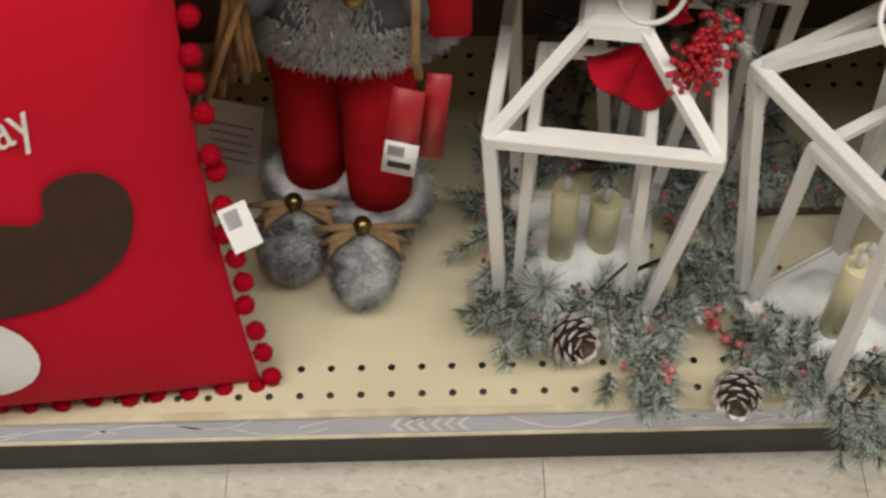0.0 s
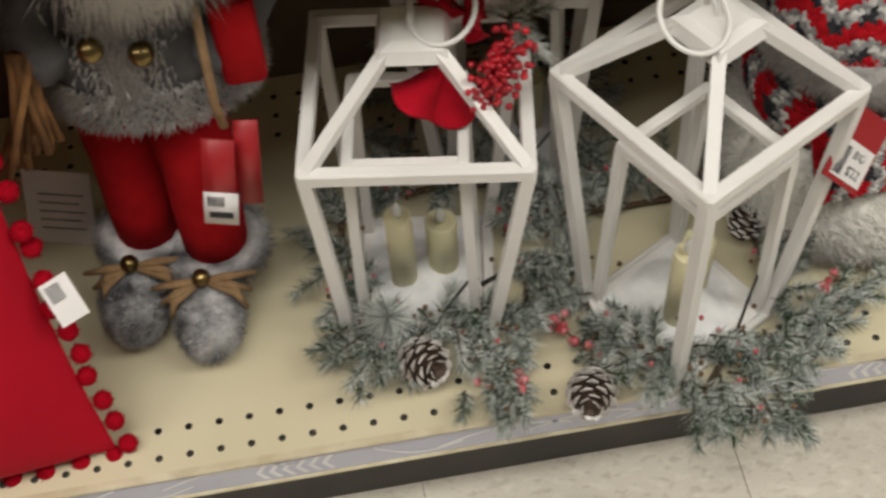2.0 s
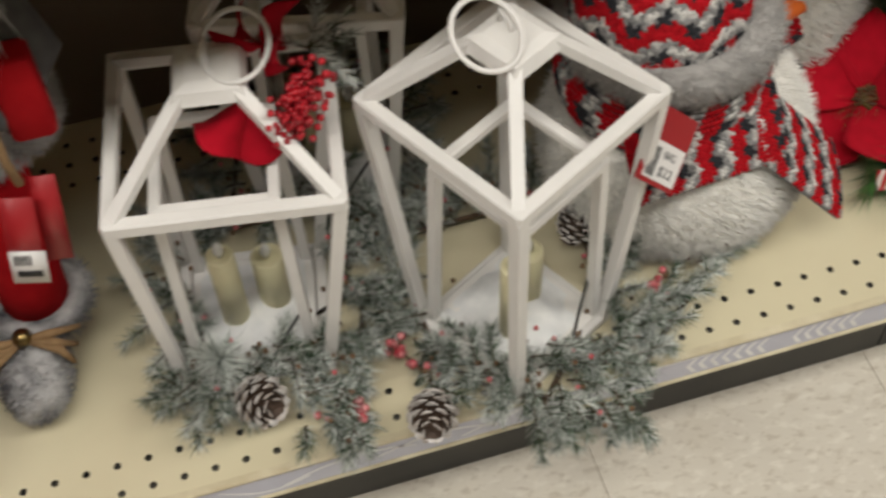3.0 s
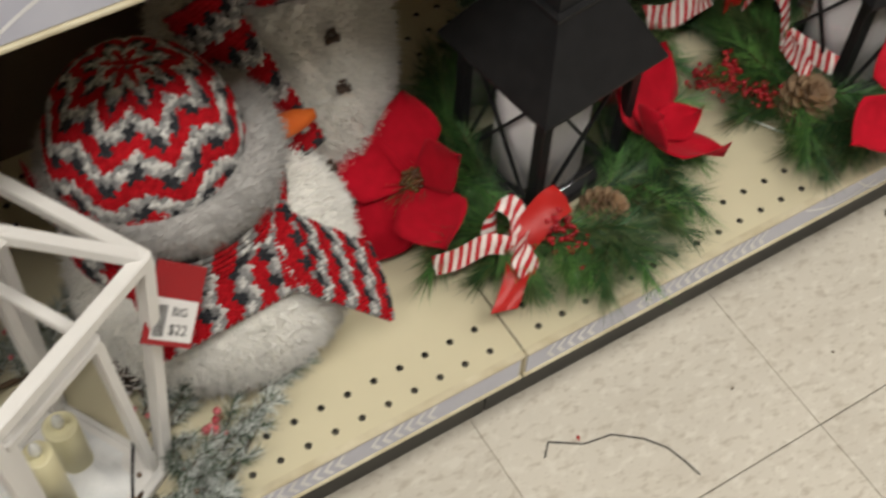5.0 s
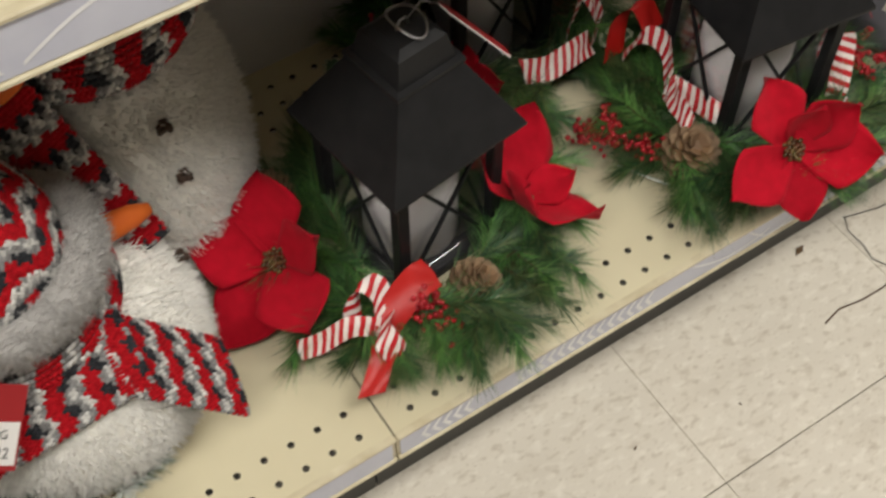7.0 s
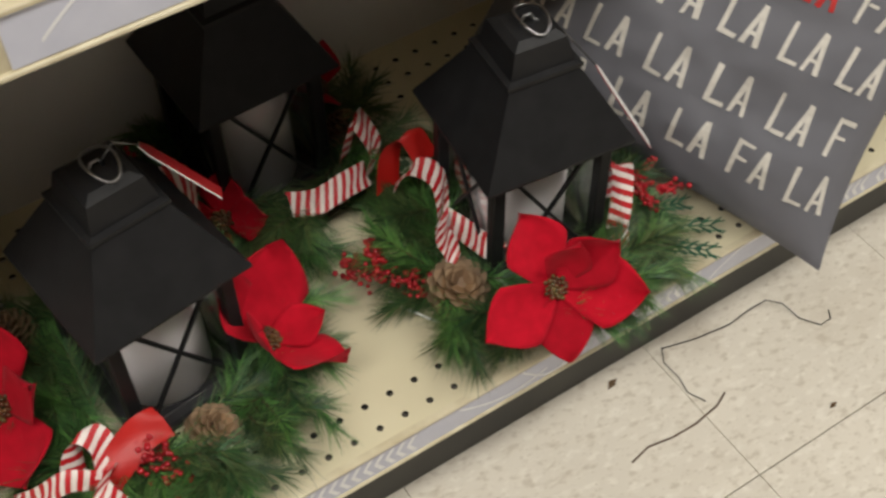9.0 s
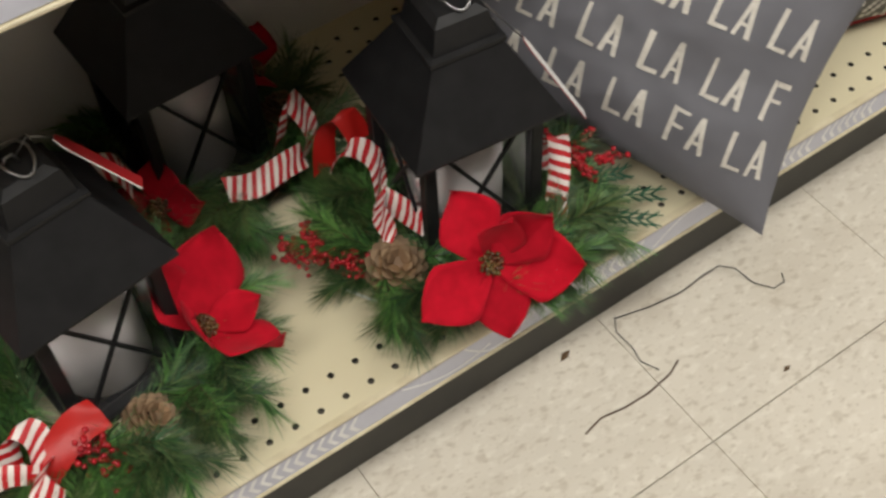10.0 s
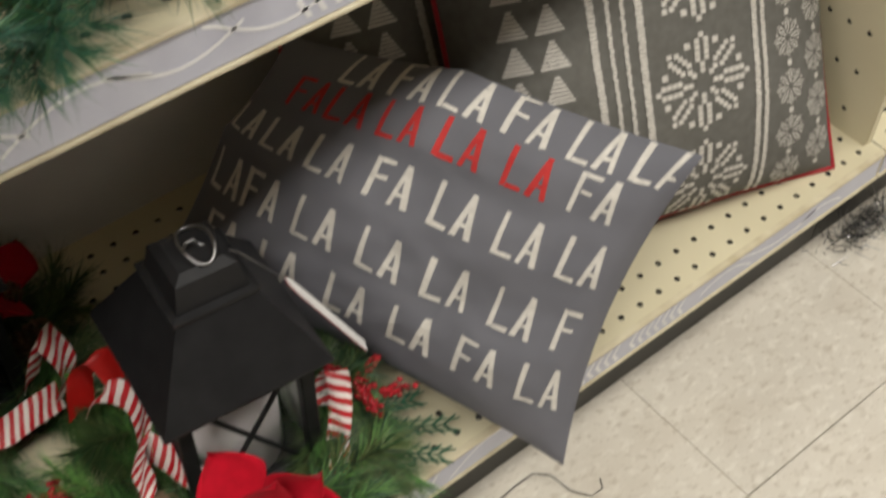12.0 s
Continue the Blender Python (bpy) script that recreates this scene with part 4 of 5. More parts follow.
K1, K2, K3 = (0.989, 0.853), (1.338, 0.808), (1.166, 1.018)
k1 = black_lantern(K1, 7.5, tag=[(0.035, -0.002, 0.270), (0.072, -0.042, 0.222)])
k2 = black_lantern(K2, -6.5, tag=[(0.064, -0.011, 0.202), (0.119, -0.030, 0.097)])
k3 = black_lantern(K3, 2.0)

UPFRONT = (-0.25, -0.75, 0.75)
wr1 = ring_pine((K1[0] - 0.004, K1[1] - 0.012), 0.098, 31)
R1 = lambda x, y, z: rel(wr1, (x + 0.006, y + 0.011, z - 0.011))
poinsettia(wr1, R1(0.850, 0.850, 0.250), (-0.25, -0.5, 0.9), [(95, 0.078, 0.058, 12, 0.1), (165, 0.075, 0.06, 10, 0.0), (235, 0.085, 0.06, 2, -0.15), (290, 0.075, 0.066, 20, 0.1), (20, 0.062, 0.05, 40, 0.2)], 3)
poinsettia(wr1, R1(1.060, 0.783, 0.257), (0.55, -0.3, 0.8), [(70, 0.07, 0.055, 15, 0.1), (15, 0.080, 0.072, 20, 0.1), (130, 0.050, 0.046, 35, 0.2), (240, 0.068, 0.056, 25, 0.25), (300, 0.05, 0.04, 35, 0.2)], 4)
pinecone(wr1, R1(0.985, 0.742, 0.232), (0.3, -0.3, 0.7), 0.05, 0.052, seed=4)
pinecone(wr1, R1(0.885, 0.925, 0.235), (-0.3, 0.2, 0.8), 0.05, 0.048, seed=6)
holly(wr1, R1(0.968, 0.716, 0.235), (0.9, -0.25, 0.1), 0.038, (-0.3, -0.6, 0.7))
berries(wr1, [R1(0.925, 0.755, 0.250), R1(0.938, 0.738, 0.245), R1(0.950, 0.715, 0.230)], 0.0036, 60, 12)
ribbon_strip(wr1, [R1(0.872, 0.757, 0.240), R1(0.880, 0.768, 0.262), R1(0.893, 0.774, 0.276), R1(0.903, 0.764, 0.266), R1(0.896, 0.745, 0.246)], 0.024, (0.8, 0.35, -0.1), 1)
ribbon_strip(wr1, [R1(0.895, 0.742, 0.246), R1(0.868, 0.752, 0.256), R1(0.845, 0.762, 0.240), R1(0.826, 0.772, 0.228)], 0.019, (0.1, 0.5, 0.7), 2, None, 0.0095, "ribbon_tail")
ribbon_strip(wr1, [R1(0.895, 0.744, 0.246), R1(0.930, 0.755, 0.262), R1(0.955, 0.762, 0.255)], 0.030, (-0.2, 0.7, 0.5), 3, M_RIBBON_RED, 0.016, "ribbon_tail")
ribbon_strip(wr1, [R1(0.893, 0.738, 0.243), R1(0.878, 0.720, 0.238), R1(0.856, 0.704, 0.224)], 0.024, (0.8, -0.35, 0.2), 4, M_RIBBON_RED, 0.016, "ribbon_tail")
ribbon_strip(wr1, [R1(0.898, 0.746, 0.250), R1(0.886, 0.728, 0.256), R1(0.893, 0.716, 0.238)], 0.024, (0.7, 0.3, 0.3), 5)

wr2 = ring_pine((K2[0] - 0.003, K2[1] - 0.008), 0.098, 32)
R2 = lambda x, y, z: rel(wr2, (x + 0.028, y + 0.014, z - 0.019))
poinsettia(wr2, R2(1.268, 0.682, 0.281), (-0.15, -0.62, 0.8), [(105, 0.072, 0.058, 14, 0.05), (60, 0.055, 0.04, 40, 0.2), (200, 0.078, 0.055, 10, 0.0), (265, 0.062, 0.048, 5, -0.15), (340, 0.076, 0.062, 10, 0.0), (25, 0.066, 0.05, 25, 0.1)], 5)
pinecone(wr2, R2(1.212, 0.748, 0.246), (-0.1, -0.35, 0.8), 0.060, 0.058, rows=9, seed=8)
berries(wr2, [R2(1.142, 0.832, 0.240), R2(1.160, 0.806, 0.246), R2(1.180, 0.782, 0.246), R2(1.200, 0.758, 0.236)], 0.0034, 95, 14, None, "berry_spray", 0.0072)
berries(wr2, [R2(1.150, 0.806, 0.246), R2(1.165, 0.800, 0.262), R2(1.162, 0.818, 0.272)], 0.0034, 26, 15, None, "berry_spray", 0.004)
for k, pp in enumerate(([(1.395, 0.755, 0.262), (1.415, 0.748, 0.268), (1.435, 0.752, 0.276)], [(1.405, 0.750, 0.266), (1.425, 0.728, 0.268), (1.445, 0.716, 0.266)], [(1.410, 0.745, 0.262), (1.412, 0.722, 0.258)], [(1.400, 0.752, 0.262), (1.398, 0.770, 0.280)])):
    berries(wr2, [R2(*q) for q in pp], 0.0034, 22, 40 + k, None, "berry_spray", 0.0032)
ribbon_strip(wr2, [R2(1.222, 0.862, 0.275), R2(1.235, 0.852, 0.298), R2(1.252, 0.838, 0.285), R2(1.245, 0.822, 0.255), R2(1.232, 0.806, 0.262)], 0.023, (0.75, 0.4, 0.1), 6)
ribbon_strip(wr2, [R2(1.238, 0.812, 0.262), R2(1.226, 0.792, 0.268), R2(1.221, 0.772, 0.272), R2(1.216, 0.758, 0.270)], 0.020, (0.75, 0.3, 0.25), 7, None, 0.0095, "ribbon_tail")
ribbon_strip(wr2, [R2(1.240, 0.815, 0.262), R2(1.250, 0.790, 0.258), R2(1.254, 0.765, 0.262), R2(1.262, 0.752, 0.258)], 0.021, (0.7, 0.3, 0.4), 8, None, 0.0095, "ribbon_tail")
ribbon_strip(wr2, [R2(1.215, 0.872, 0.262), R2(1.228, 0.880, 0.300), R2(1.244, 0.874, 0.318), R2(1.252, 0.860, 0.290)], 0.026, (0.8, 0.1, 0.0), 9, M_RIBBON_RED)
ribbon_strip(wr2, [R2(1.372, 0.722, 0.250), R2(1.384, 0.734, 0.272), R2(1.394, 0.750, 0.296), R2(1.390, 0.760, 0.280), R2(1.382, 0.748, 0.262)], 0.020, (0.6, -0.5, 0.1), 10)
ribbon_strip(wr2, [R2(1.372, 0.722, 0.250), R2(1.362, 0.706, 0.246), R2(1.355, 0.690, 0.232)], 0.026, (0.7, 0.1, 0.3), 11, None, 0.0095, "ribbon_tail")
g, st = Geo(), Geo()
rc = random.Random(77)
for a, ln in ((-0.35, 0.07), (-0.55, 0.06), (-0.15, 0.055)):
    b0, d0 = Vector((0.09 * math.cos(a), 0.09 * math.sin(a) - 0.02, 0.018)), Vector((math.cos(a), math.sin(a) - 0.35, 0.05))
    for i in range(9):
        q = b0 + d0 * (ln * i / 8)
        for s in (-1, 1):
            dv = (d0 + Vector((-d0.y, d0.x, 0)) * s * 0.9).normalized()
            add_tube(g, [q, q + dv * 0.008, q + dv * 0.015 + Vector((0, 0, 0.001))], [0.0011, 0.0014, 0.0006], 5)
            add_tube(g, [q + dv * 0.007, q + dv * 0.010 + d0 * 0.006], [0.001, 0.0006], 5)
    add_tube(g, [b0, b0 + d0 * ln], [0.0014, 0.0007], 5)
part("cedar_spray", g, M_CEDAR, wr2, "flat cedar sprig")
g = Geo()
add_tube(g, [R2(1.165, 0.790, 0.215), R2(1.185, 0.750, 0.218), R2(1.205, 0.725, 0.214), R2(1.235, 0.705, 0.212)], 0.0013, 6)
part("bare_wire", g, M_FROST_WHITE, wr2, "pale bare wire", smooth=True)

wr3 = ring_pine((K3[0], K3[1] - 0.01), 0.094, 33, 84, 0.070)
R3 = lambda x, y, z: rel(wr3, (x + 0.016, y + 0.014, z - 0.012))
poinsettia(wr3, R3(1.085, 0.930, 0.245), (-0.5, -0.4, 0.7), [(100, 0.045, 0.04, 10, 0.1), (20, 0.045, 0.04, 12, 0.0), (190, 0.05, 0.04, 12, 0.0), (270, 0.045, 0.04, 0, -0.1)], 6)
poinsettia(wr3, R3(1.235, 1.02, 0.26), (0.5, -0.2, 0.8), [(80, 0.06, 0.05, 10, 0.1), (0, 0.05, 0.045, 20, 0.0), (160, 0.055, 0.045, 25, 0.0)], 7)
ribbon_strip(wr3, [R3(1.205, 0.915, 0.268), R3(1.222, 0.922, 0.292), R3(1.232, 0.930, 0.300), R3(1.238, 0.912, 0.272), R3(1.226, 0.900, 0.255)], 0.030, (0.6, 0.5, -0.1), 12)
ribbon_strip(wr3, [R3(1.222, 0.900, 0.255), R3(1.192, 0.892, 0.262), R3(1.165, 0.894, 0.256), R3(1.140, 0.90, 0.262)], 0.024, (0.1, 0.6, 0.5), 13, None, 0.0095, "ribbon_tail")
ribbon_strip(wr3, [R3(1.03, 0.955, 0.262), R3(1.045, 0.965, 0.29), R3(1.065, 0.96, 0.29), R3(1.07, 0.945, 0.268)], 0.028, (0.3, 0.7, 0.2), 14)
pinecone(wr3, R3(1.232, 0.968, 0.240), (0.3, 0.1, 0.7), 0.05, 0.046, seed=11)
holly(wr3, R3(1.235, 0.900, 0.245), (0.8, -0.2, 0.1), 0.036)
holly(wr3, R3(1.00, 1.00, 0.27), (-0.6, -0.4, 0.3), 0.036)
berries(wr3, [R3(1.01, 0.99, 0.25), R3(1.02, 0.98, 0.28), R3(1.03, 0.985, 0.31)], 0.0034, 40, 51)


# ---- plush figures, each one plain mesh ----
def add_fur(g, count, point, length, w, slot, seed, flow=(0, 0, -0.6)):
    rr = random.Random(seed)
    for _ in range(count):
        p, n = point(rr)
        d = (Vector(n) * 0.75 + Vector(flow) + jitter(rr, 0.35)).normalized() * length * rr.uniform(0.6, 1.3)
        add_needle(g, p, d, w, slot)


def ellipsoid_point(c, r, zmin=-1.0, zmax=1.0):
    def f(rr):
        z = rr.uniform(zmin, zmax)
        a = rr.random() * 6.2832
        k = math.sqrt(max(0, 1 - z * z))
        u = (k * math.cos(a), k * math.sin(a), z)
        return Vector((c[0] + r[0] * u[0], c[1] + r[1] * u[1], c[2] + r[2] * u[2])), Vector((u[0] / r[0], u[1] / r[1], u[2] / r[2])).normalized()
    return f


KNIT = [M_K_RED, M_K_BLACK, M_K_GREY, M_K_WHITE]


def add_knit(g, surf, nu, nv, size, slot0, seed, wave=2.0, period=14, lift=0.001, along=False):
    """Wool stitches laid row by row over a surface; the rows of colour run in zigzags."""
    rr = random.Random(seed)
    plain, check = [0, 0, 0, 2, 3, 2], [0, 0, 1, 1, 2, 3]
    for i in range(nu):
        for j in range(nv):
            u, v = (i + 0.5 + 0.5 * (j % 2)) / nu, (j + 0.5) / nv
            p, n, du, dv = surf(u, v)
            q, k = (i, j) if along else (j, i)
            row = int(q * 0.62 + abs((k * 2.0 / period) % 2 - 1) * wave + 600)
            col = (check if (k // 3) % 2 else plain)[row % 6]
            c = Vector(p) + Vector(n) * (lift + rr.uniform(-0.0003, 0.0006))
            a, b, nn = Vector(du).normalized(), Vector(dv).normalized(), Vector(n)
            s = -1 if j % 2 else 1
            ax = (a * 0.6 * s + b * 0.8).normalized()
            bx = nn.cross(ax)
            g.add([c + ax * (x * size * 1.0) + bx * (y * size * 0.62) + nn * (z * size * 0.5) for x, y, z in OCTA[0]], OCTA[1], slot0 + col)


OCTA = ([(1, 0, 0), (0, 1, 0), (-1, 0, 0), (0, -1, 0), (0, 0, 1), (0.55, 0.55, 0.5), (-0.55, 0.55, 0.5), (-0.55, -0.55, 0.5), (0.55, -0.55, 0.5)],
        [(0, 5, 8), (1, 6, 5), (2, 7, 6), (3, 8, 7), (4, 5, 6), (4, 6, 7), (4, 7, 8), (4, 8, 5), (0, 1, 5), (1, 2, 6), (2, 3, 7), (3, 0, 8)])


def cap_surface(c, R, H, a0, a1):
    def f(u, v):
        t, s = a0 + (a1 - a0) * u, v * math.pi * 0.49
        k, z = math.cos(s), math.sin(s)
        n = Vector((math.cos(t) * k, math.sin(t) * k, z * R / H)).normalized()
        return (Vector((c[0] + R * k * math.cos(t), c[1] + R * k * math.sin(t), c[2] + H * z)), n,
                Vector((-math.sin(t), math.cos(t), 0)), Vector((-math.cos(t) * z * R, -math.sin(t) * z * R, H * k)))
    return f


def loop_surface(c, R, rz, a0, a1, tilt):
    """A soft scarf band round the neck: u along it, v across it."""
    def f(u, v):
        t, s = a0 + (a1 - a0) * u, math.pi * (v - 0.5) * 1.15
        o = Vector((math.cos(t), math.sin(t), 0))
        p = Vector(c) + o * (R + rz * 0.55 * math.cos(s)) + Vector((0, 0, rz * math.sin(s) + tilt * math.cos(t)))
        return p, (o * math.cos(s) + Vector((0, 0, math.sin(s)))).normalized(), Vector((-math.sin(t), math.cos(t), 0)), Vector((0, 0, 1))
    return f


def flat_surface(a, b, across, thick=0.004, sag=0.0):
    a, b, w = Vector(a), Vector(b), Vector(across)
    n = (b - a).cross(w).normalized()
    if n.z < 0:
        n = -n

    def f(u, v):
        p = a.lerp(b, v) + w * (u - 0.5) + n * (thick * math.sin(math.pi * min(1, max(0, u))) + sag * math.sin(math.pi * v))
        return p, n, w, b - a
    return f


def backing(g, surf, nu, nv, slot, drop=0.002):
    vs = []
    for i in range(nu + 1):
        for j in range(nv + 1):
            p, n, _, _ = surf(i / nu, j / nv)
            vs.append(Vector(p) - Vector(n) * drop)
    q = lambda i, j: i * (nv + 1) + j
    g.add(vs, [(q(i, j), q(i + 1, j), q(i + 1, j + 1), q(i, j + 1)) for i in range(nu) for j in range(nv)], slot)


SNOW_SLOTS = [M_FUR, M_GREY_FUR, *KNIT, M_CARROT, M_CONE_DARK, M_SKIN, M_RED_CARD, M_TAG, M_INK, M_BRASS]


def snowman(c, face, body_r, body_h, head_r, seed, tails, buttons, lean=0.0, turn=0.0, bells=(), label=""):
    """One plush snowman: flocked body and head, knit cap with plush brim, knit scarf, felt nose."""
    g = Geo()
    bz = body_h * 0.62
    add_ball(g, (lean, 0, bz), (body_r, body_r, body_h), 0, BALL3)
    for i, v in enumerate(g.v):
        g.v[i] = (v[0], v[1], max(v[2], 0.001))
    add_fur(g, 15000, ellipsoid_point((lean, 0, bz), (body_r, body_r, body_h), -0.55, 0.95), 0.012, 0.0010, 0, seed, (0.35, -0.45, 0.25))
    hz = bz + body_h + head_r * 0.50
    add_ball(g, (0, 0, hz), (head_r, head_r, head_r * 0.9), 8, BALL3)
    f = Vector((math.cos(face), math.sin(face), 0))
    s = Vector((-f.y, f.x, 0))
    neck = bz + body_h * 0.93
    # scarf
    sf = loop_surface((0, 0, neck), head_r * 1.12, 0.034, 0, 2 * math.pi, 0.004)
    backing(g, sf, 40, 8, 4)
    add_knit(g, sf, 130, 22, 0.0044, 2, seed + 1, 0.9, 6, 0.001, True)
    for a, b, w in tails:
        ts = flat_surface(a, b, w)
        backing(g, ts, 8, 14, 4)
        add_knit(g, ts, 19, 44, 0.0036, 2, seed + 2, 0.9, 6)
    # cap and plush brim
    cap = cap_surface((-0.010 * f.x, -0.010 * f.y, hz + 0.022), head_r * 1.14, head_r * 1.40, 0, 2 * math.pi)
    backing(g, cap, 40, 16, 4, 0.003)
    add_knit(g, cap, 112, 40, 0.0046, 2, seed + 3, 3.4, 14, 0.0015)
    ring = [(head_r * 1.12 * math.cos(t), head_r * 1.12 * math.sin(t), hz + 0.010) for t in (2 * math.pi * i / 48 for i in range(48))]
    add_tube(g, ring, 0.0205, 12, 1, True)

    def brim_point(rr):
        t, q = rr.random() * 6.2832, rr.random() * 6.2832
        o = Vector((math.cos(t), math.sin(t), 0))
        n = o * math.cos(q) + Vector((0, 0, math.sin(q)))
        return o * head_r * 1.12 + Vector((0, 0, hz + 0.010)) + n * 0.0205, n
    add_fur(g, 15000, brim_point, 0.009, 0.00045, 1, seed + 5, (0, 0, -0.2))
    # nose and mouth
    chest = f
    f = Vector((math.cos(face + turn), math.sin(face + turn), 0))
    s = Vector((-f.y, f.x, 0))
    n0 = f * head_r * 0.92 + Vector((0, 0, hz - 0.020))
    add_tube(g, [n0, n0 + f * 0.030 + Vector((0, 0, -0.001)), n0 + f * 0.058 + Vector((0, 0, -0.002)), n0 + f * 0.072 + Vector((0, 0, -0.003))], [0.0130, 0.0120, 0.0092, 0.0045], 12, 6)
    for k in (-2, -1, 0, 1, 2):
        d = (f + s * 0.16 * k).normalized()
        add_ball(g, d * head_r * 0.985 + Vector((0, 0, hz - 0.044 + 0.003 * abs(k))), 0.0022, 11)
    for z in buttons:
        k = math.sqrt(max(0.05, 1 - ((z - bz) / body_h) ** 2))
        p = chest * (body_r * k + 0.008) + Vector((lean, 0, z))
        for q in range(10):
            add_ball(g, p + Vector((0.004 * math.cos(q), 0.004 * math.sin(q), 0.0035 * math.sin(q * 1.7))), 0.003, 7)
    for k, p in enumerate(bells):
        for q in range(5):
            add_ball(g, Vector(p) + Vector((0.009 * math.cos(q * 1.9 + k), 0.006 * math.sin(q * 2.3), 0.009 * math.sin(q * 1.9 + k))), 0.0042, 12 if q % 2 else 7)
    ob = new("plush_snowman", mesh_of("plush_snowman", g, SNOW_SLOTS, True))
    ob.matrix_basis = pose(c[0], c[1], DECK)
    return tagged(ob, label, "plush toy", "plush snowmen")


snowman((0.641, 0.868), math.radians(2), 0.116, 0.106, 0.061, 61,
        [((0.046, -0.080, 0.160), (0.126, -0.106, 0.078), (0.006, 0.050, 0.046)), ((-0.065, -0.090, 0.150), (0.068, -0.084, 0.154), (0.0, 0.044, 0.050))],
        (0.058, 0.102), 0.022, bells=((0.022, -0.098, 0.101),), label="white plush snowman in striped knit cap and scarf, carrot nose")
snowman((0.792, 1.000), math.radians(-82), 0.104, 0.188, 0.064, 71,
        [((-0.088, -0.070, 0.285), (-0.036, -0.122, 0.128), (0.044, -0.006, 0.022))],
        (0.168, 0.217), 0.0, -0.9, label="larger white plush snowman with striped scarf under the shelf")

# price card of the front snowman
g = Geo()
add_box(g, -0.022, 0.022, -0.0008, 0.0008, -0.030, 0.030, 0)
tag = thing("price_tag", pose(0.598, 0.760, 0.374, -42, 44, -6), "red card price tag with white label reading 22", "price tag")
part("card", g, M_RED_CARD, tag)
g = Geo()
add_box(g, -0.017, 0.020, -0.0016, -0.0010, -0.026, 0.004, 0)
lab = part("label", g, M_TAG, tag, "white price label")


def text_mesh(body, size, material, parent, m, squeeze=1.0, name="lettering"):
    cu = bpy.data.curves.new("letters", "FONT")
    cu.body, cu.size, cu.align_x, cu.align_y, cu.extrude = body, size, "CENTER", "CENTER", 0.0001
    tmp = bpy.data.objects.new("letters", cu)
    me = bpy.data.meshes.new_from_object(tmp)
    bpy.data.objects.remove(tmp)
    me.transform(Matrix.Diagonal((squeeze, 1, 1, 1)))
    me.materials.clear()
    me.materials.append(material)
    ob = new(name, me)
    ob.parent = parent
    ob.matrix_basis = m
    return ob


text_mesh("BIG", 0.009, M_INK, lab, pose(0.005, -0.0018, -0.005, 90, 0, 0))
text_mesh("$22", 0.011, M_INK, lab, pose(0.006, -0.0018, -0.018, 90, 0, 0))
g = Geo()
for k in range(7):
    add_box(g, -0.0155 + 0.0014 * k, -0.0148 + 0.0014 * k, -0.0019, -0.0016, -0.024, -0.001)
part("barcode", g, M_INK, lab)

# ---- gnome-like plush figure in grey coat and red trousers ----
g = Geo()
GN = [M_PANTS, M_COAT, M_BOOT, M_JUTE, M_BRASS, M_STRAW, M_GREY_FUR, M_RED_CARD, M_TAG, M_INK, M_FUR]
for (bx, by, ax) in ((0.028, 0.858, -0.35), (0.085, 0.832, -0.12)):
    fx, fy = math.sin(ax), -math.cos(ax)
    for k, (dd, rr_, zz) in enumerate(((0.0, 0.027, 0.028), (0.020, 0.028, 0.027), (0.036, 0.027, 0.026))):
        add_ball(g, (bx + fx * dd, by + fy * dd, 0.001 + zz), (rr_, rr_, 0.028), 2, BALL2)
    add_fur(g, 2600, ellipsoid_point((bx + fx * 0.022, by + fy * 0.022, 0.030), (0.029, 0.046, 0.028), -0.7, 1), 0.006, 0.0006, 2, 81, (0, 0, 0))
    lx, ly = bx + 0.012, by + 0.030
    add_tube(g, [(lx, ly, 0.045), (lx + 0.002, ly, 0.10), (lx + 0.006, ly + 0.006, 0.16), (lx + 0.006, ly + 0.012, 0.27)], [0.027, 0.029, 0.031, 0.034], 16, 0)
    ringp = [(lx + 0.033 * math.cos(t), ly + 0.033 * math.sin(t), 0.055) for t in (2 * math.pi * i / 20 for i in range(20))]
    add_tube(g, ringp, 0.011, 8, 2, True)

    def cuff(rr, lx=lx, ly=ly):
        t = rr.random() * 6.2832
        o = Vector((math.cos(t), math.sin(t), rr.uniform(-0.5, 0.8)))
        return Vector((lx, ly, 0.055)) + Vector((o.x * 0.042, o.y * 0.042, o.z * 0.010)), o.normalized()
    add_fur(g, 1200, cuff, 0.010, 0.0006, 2, 83, (0, 0, 0.1))
    add_ball(g, (bx + fx * 0.012, by + fy * 0.012, 0.066), 0.0085, 4, BALL2)
    for s in (-1, 1):
        for q in range(3):
            add_tube(g, [(bx + fx * 0.012, by + fy * 0.012, 0.062), (bx + s * (0.018 + 0.004 * q), by + fy * (0.016 + 0.006 * q), 0.068 - 0.004 * q), (bx + s * (0.044 - 0.006 * q), by + fy * (0.010 + 0.010 * q), 0.060 - 0.010 * q)], [0.0026, 0.0042, 0.0022], 6, 3)
# coat
prof = [(0.072, 0.250), (0.078, 0.258), (0.077, 0.29), (0.072, 0.33), (0.060, 0.375)]
add_lathe(g, prof, 32, 1, Matrix.Translation((0.092, 0.880, 0)) @ Matrix.Diagonal((1.0, 0.72, 1, 1)))


def hem(rr):
    t = rr.random() * 6.2832
    return Vector((0.092 + 0.079 * math.cos(t), 0.880 + 0.058 * math.sin(t), rr.uniform(0.250, 0.290))), Vector((math.cos(t), math.sin(t), 0))


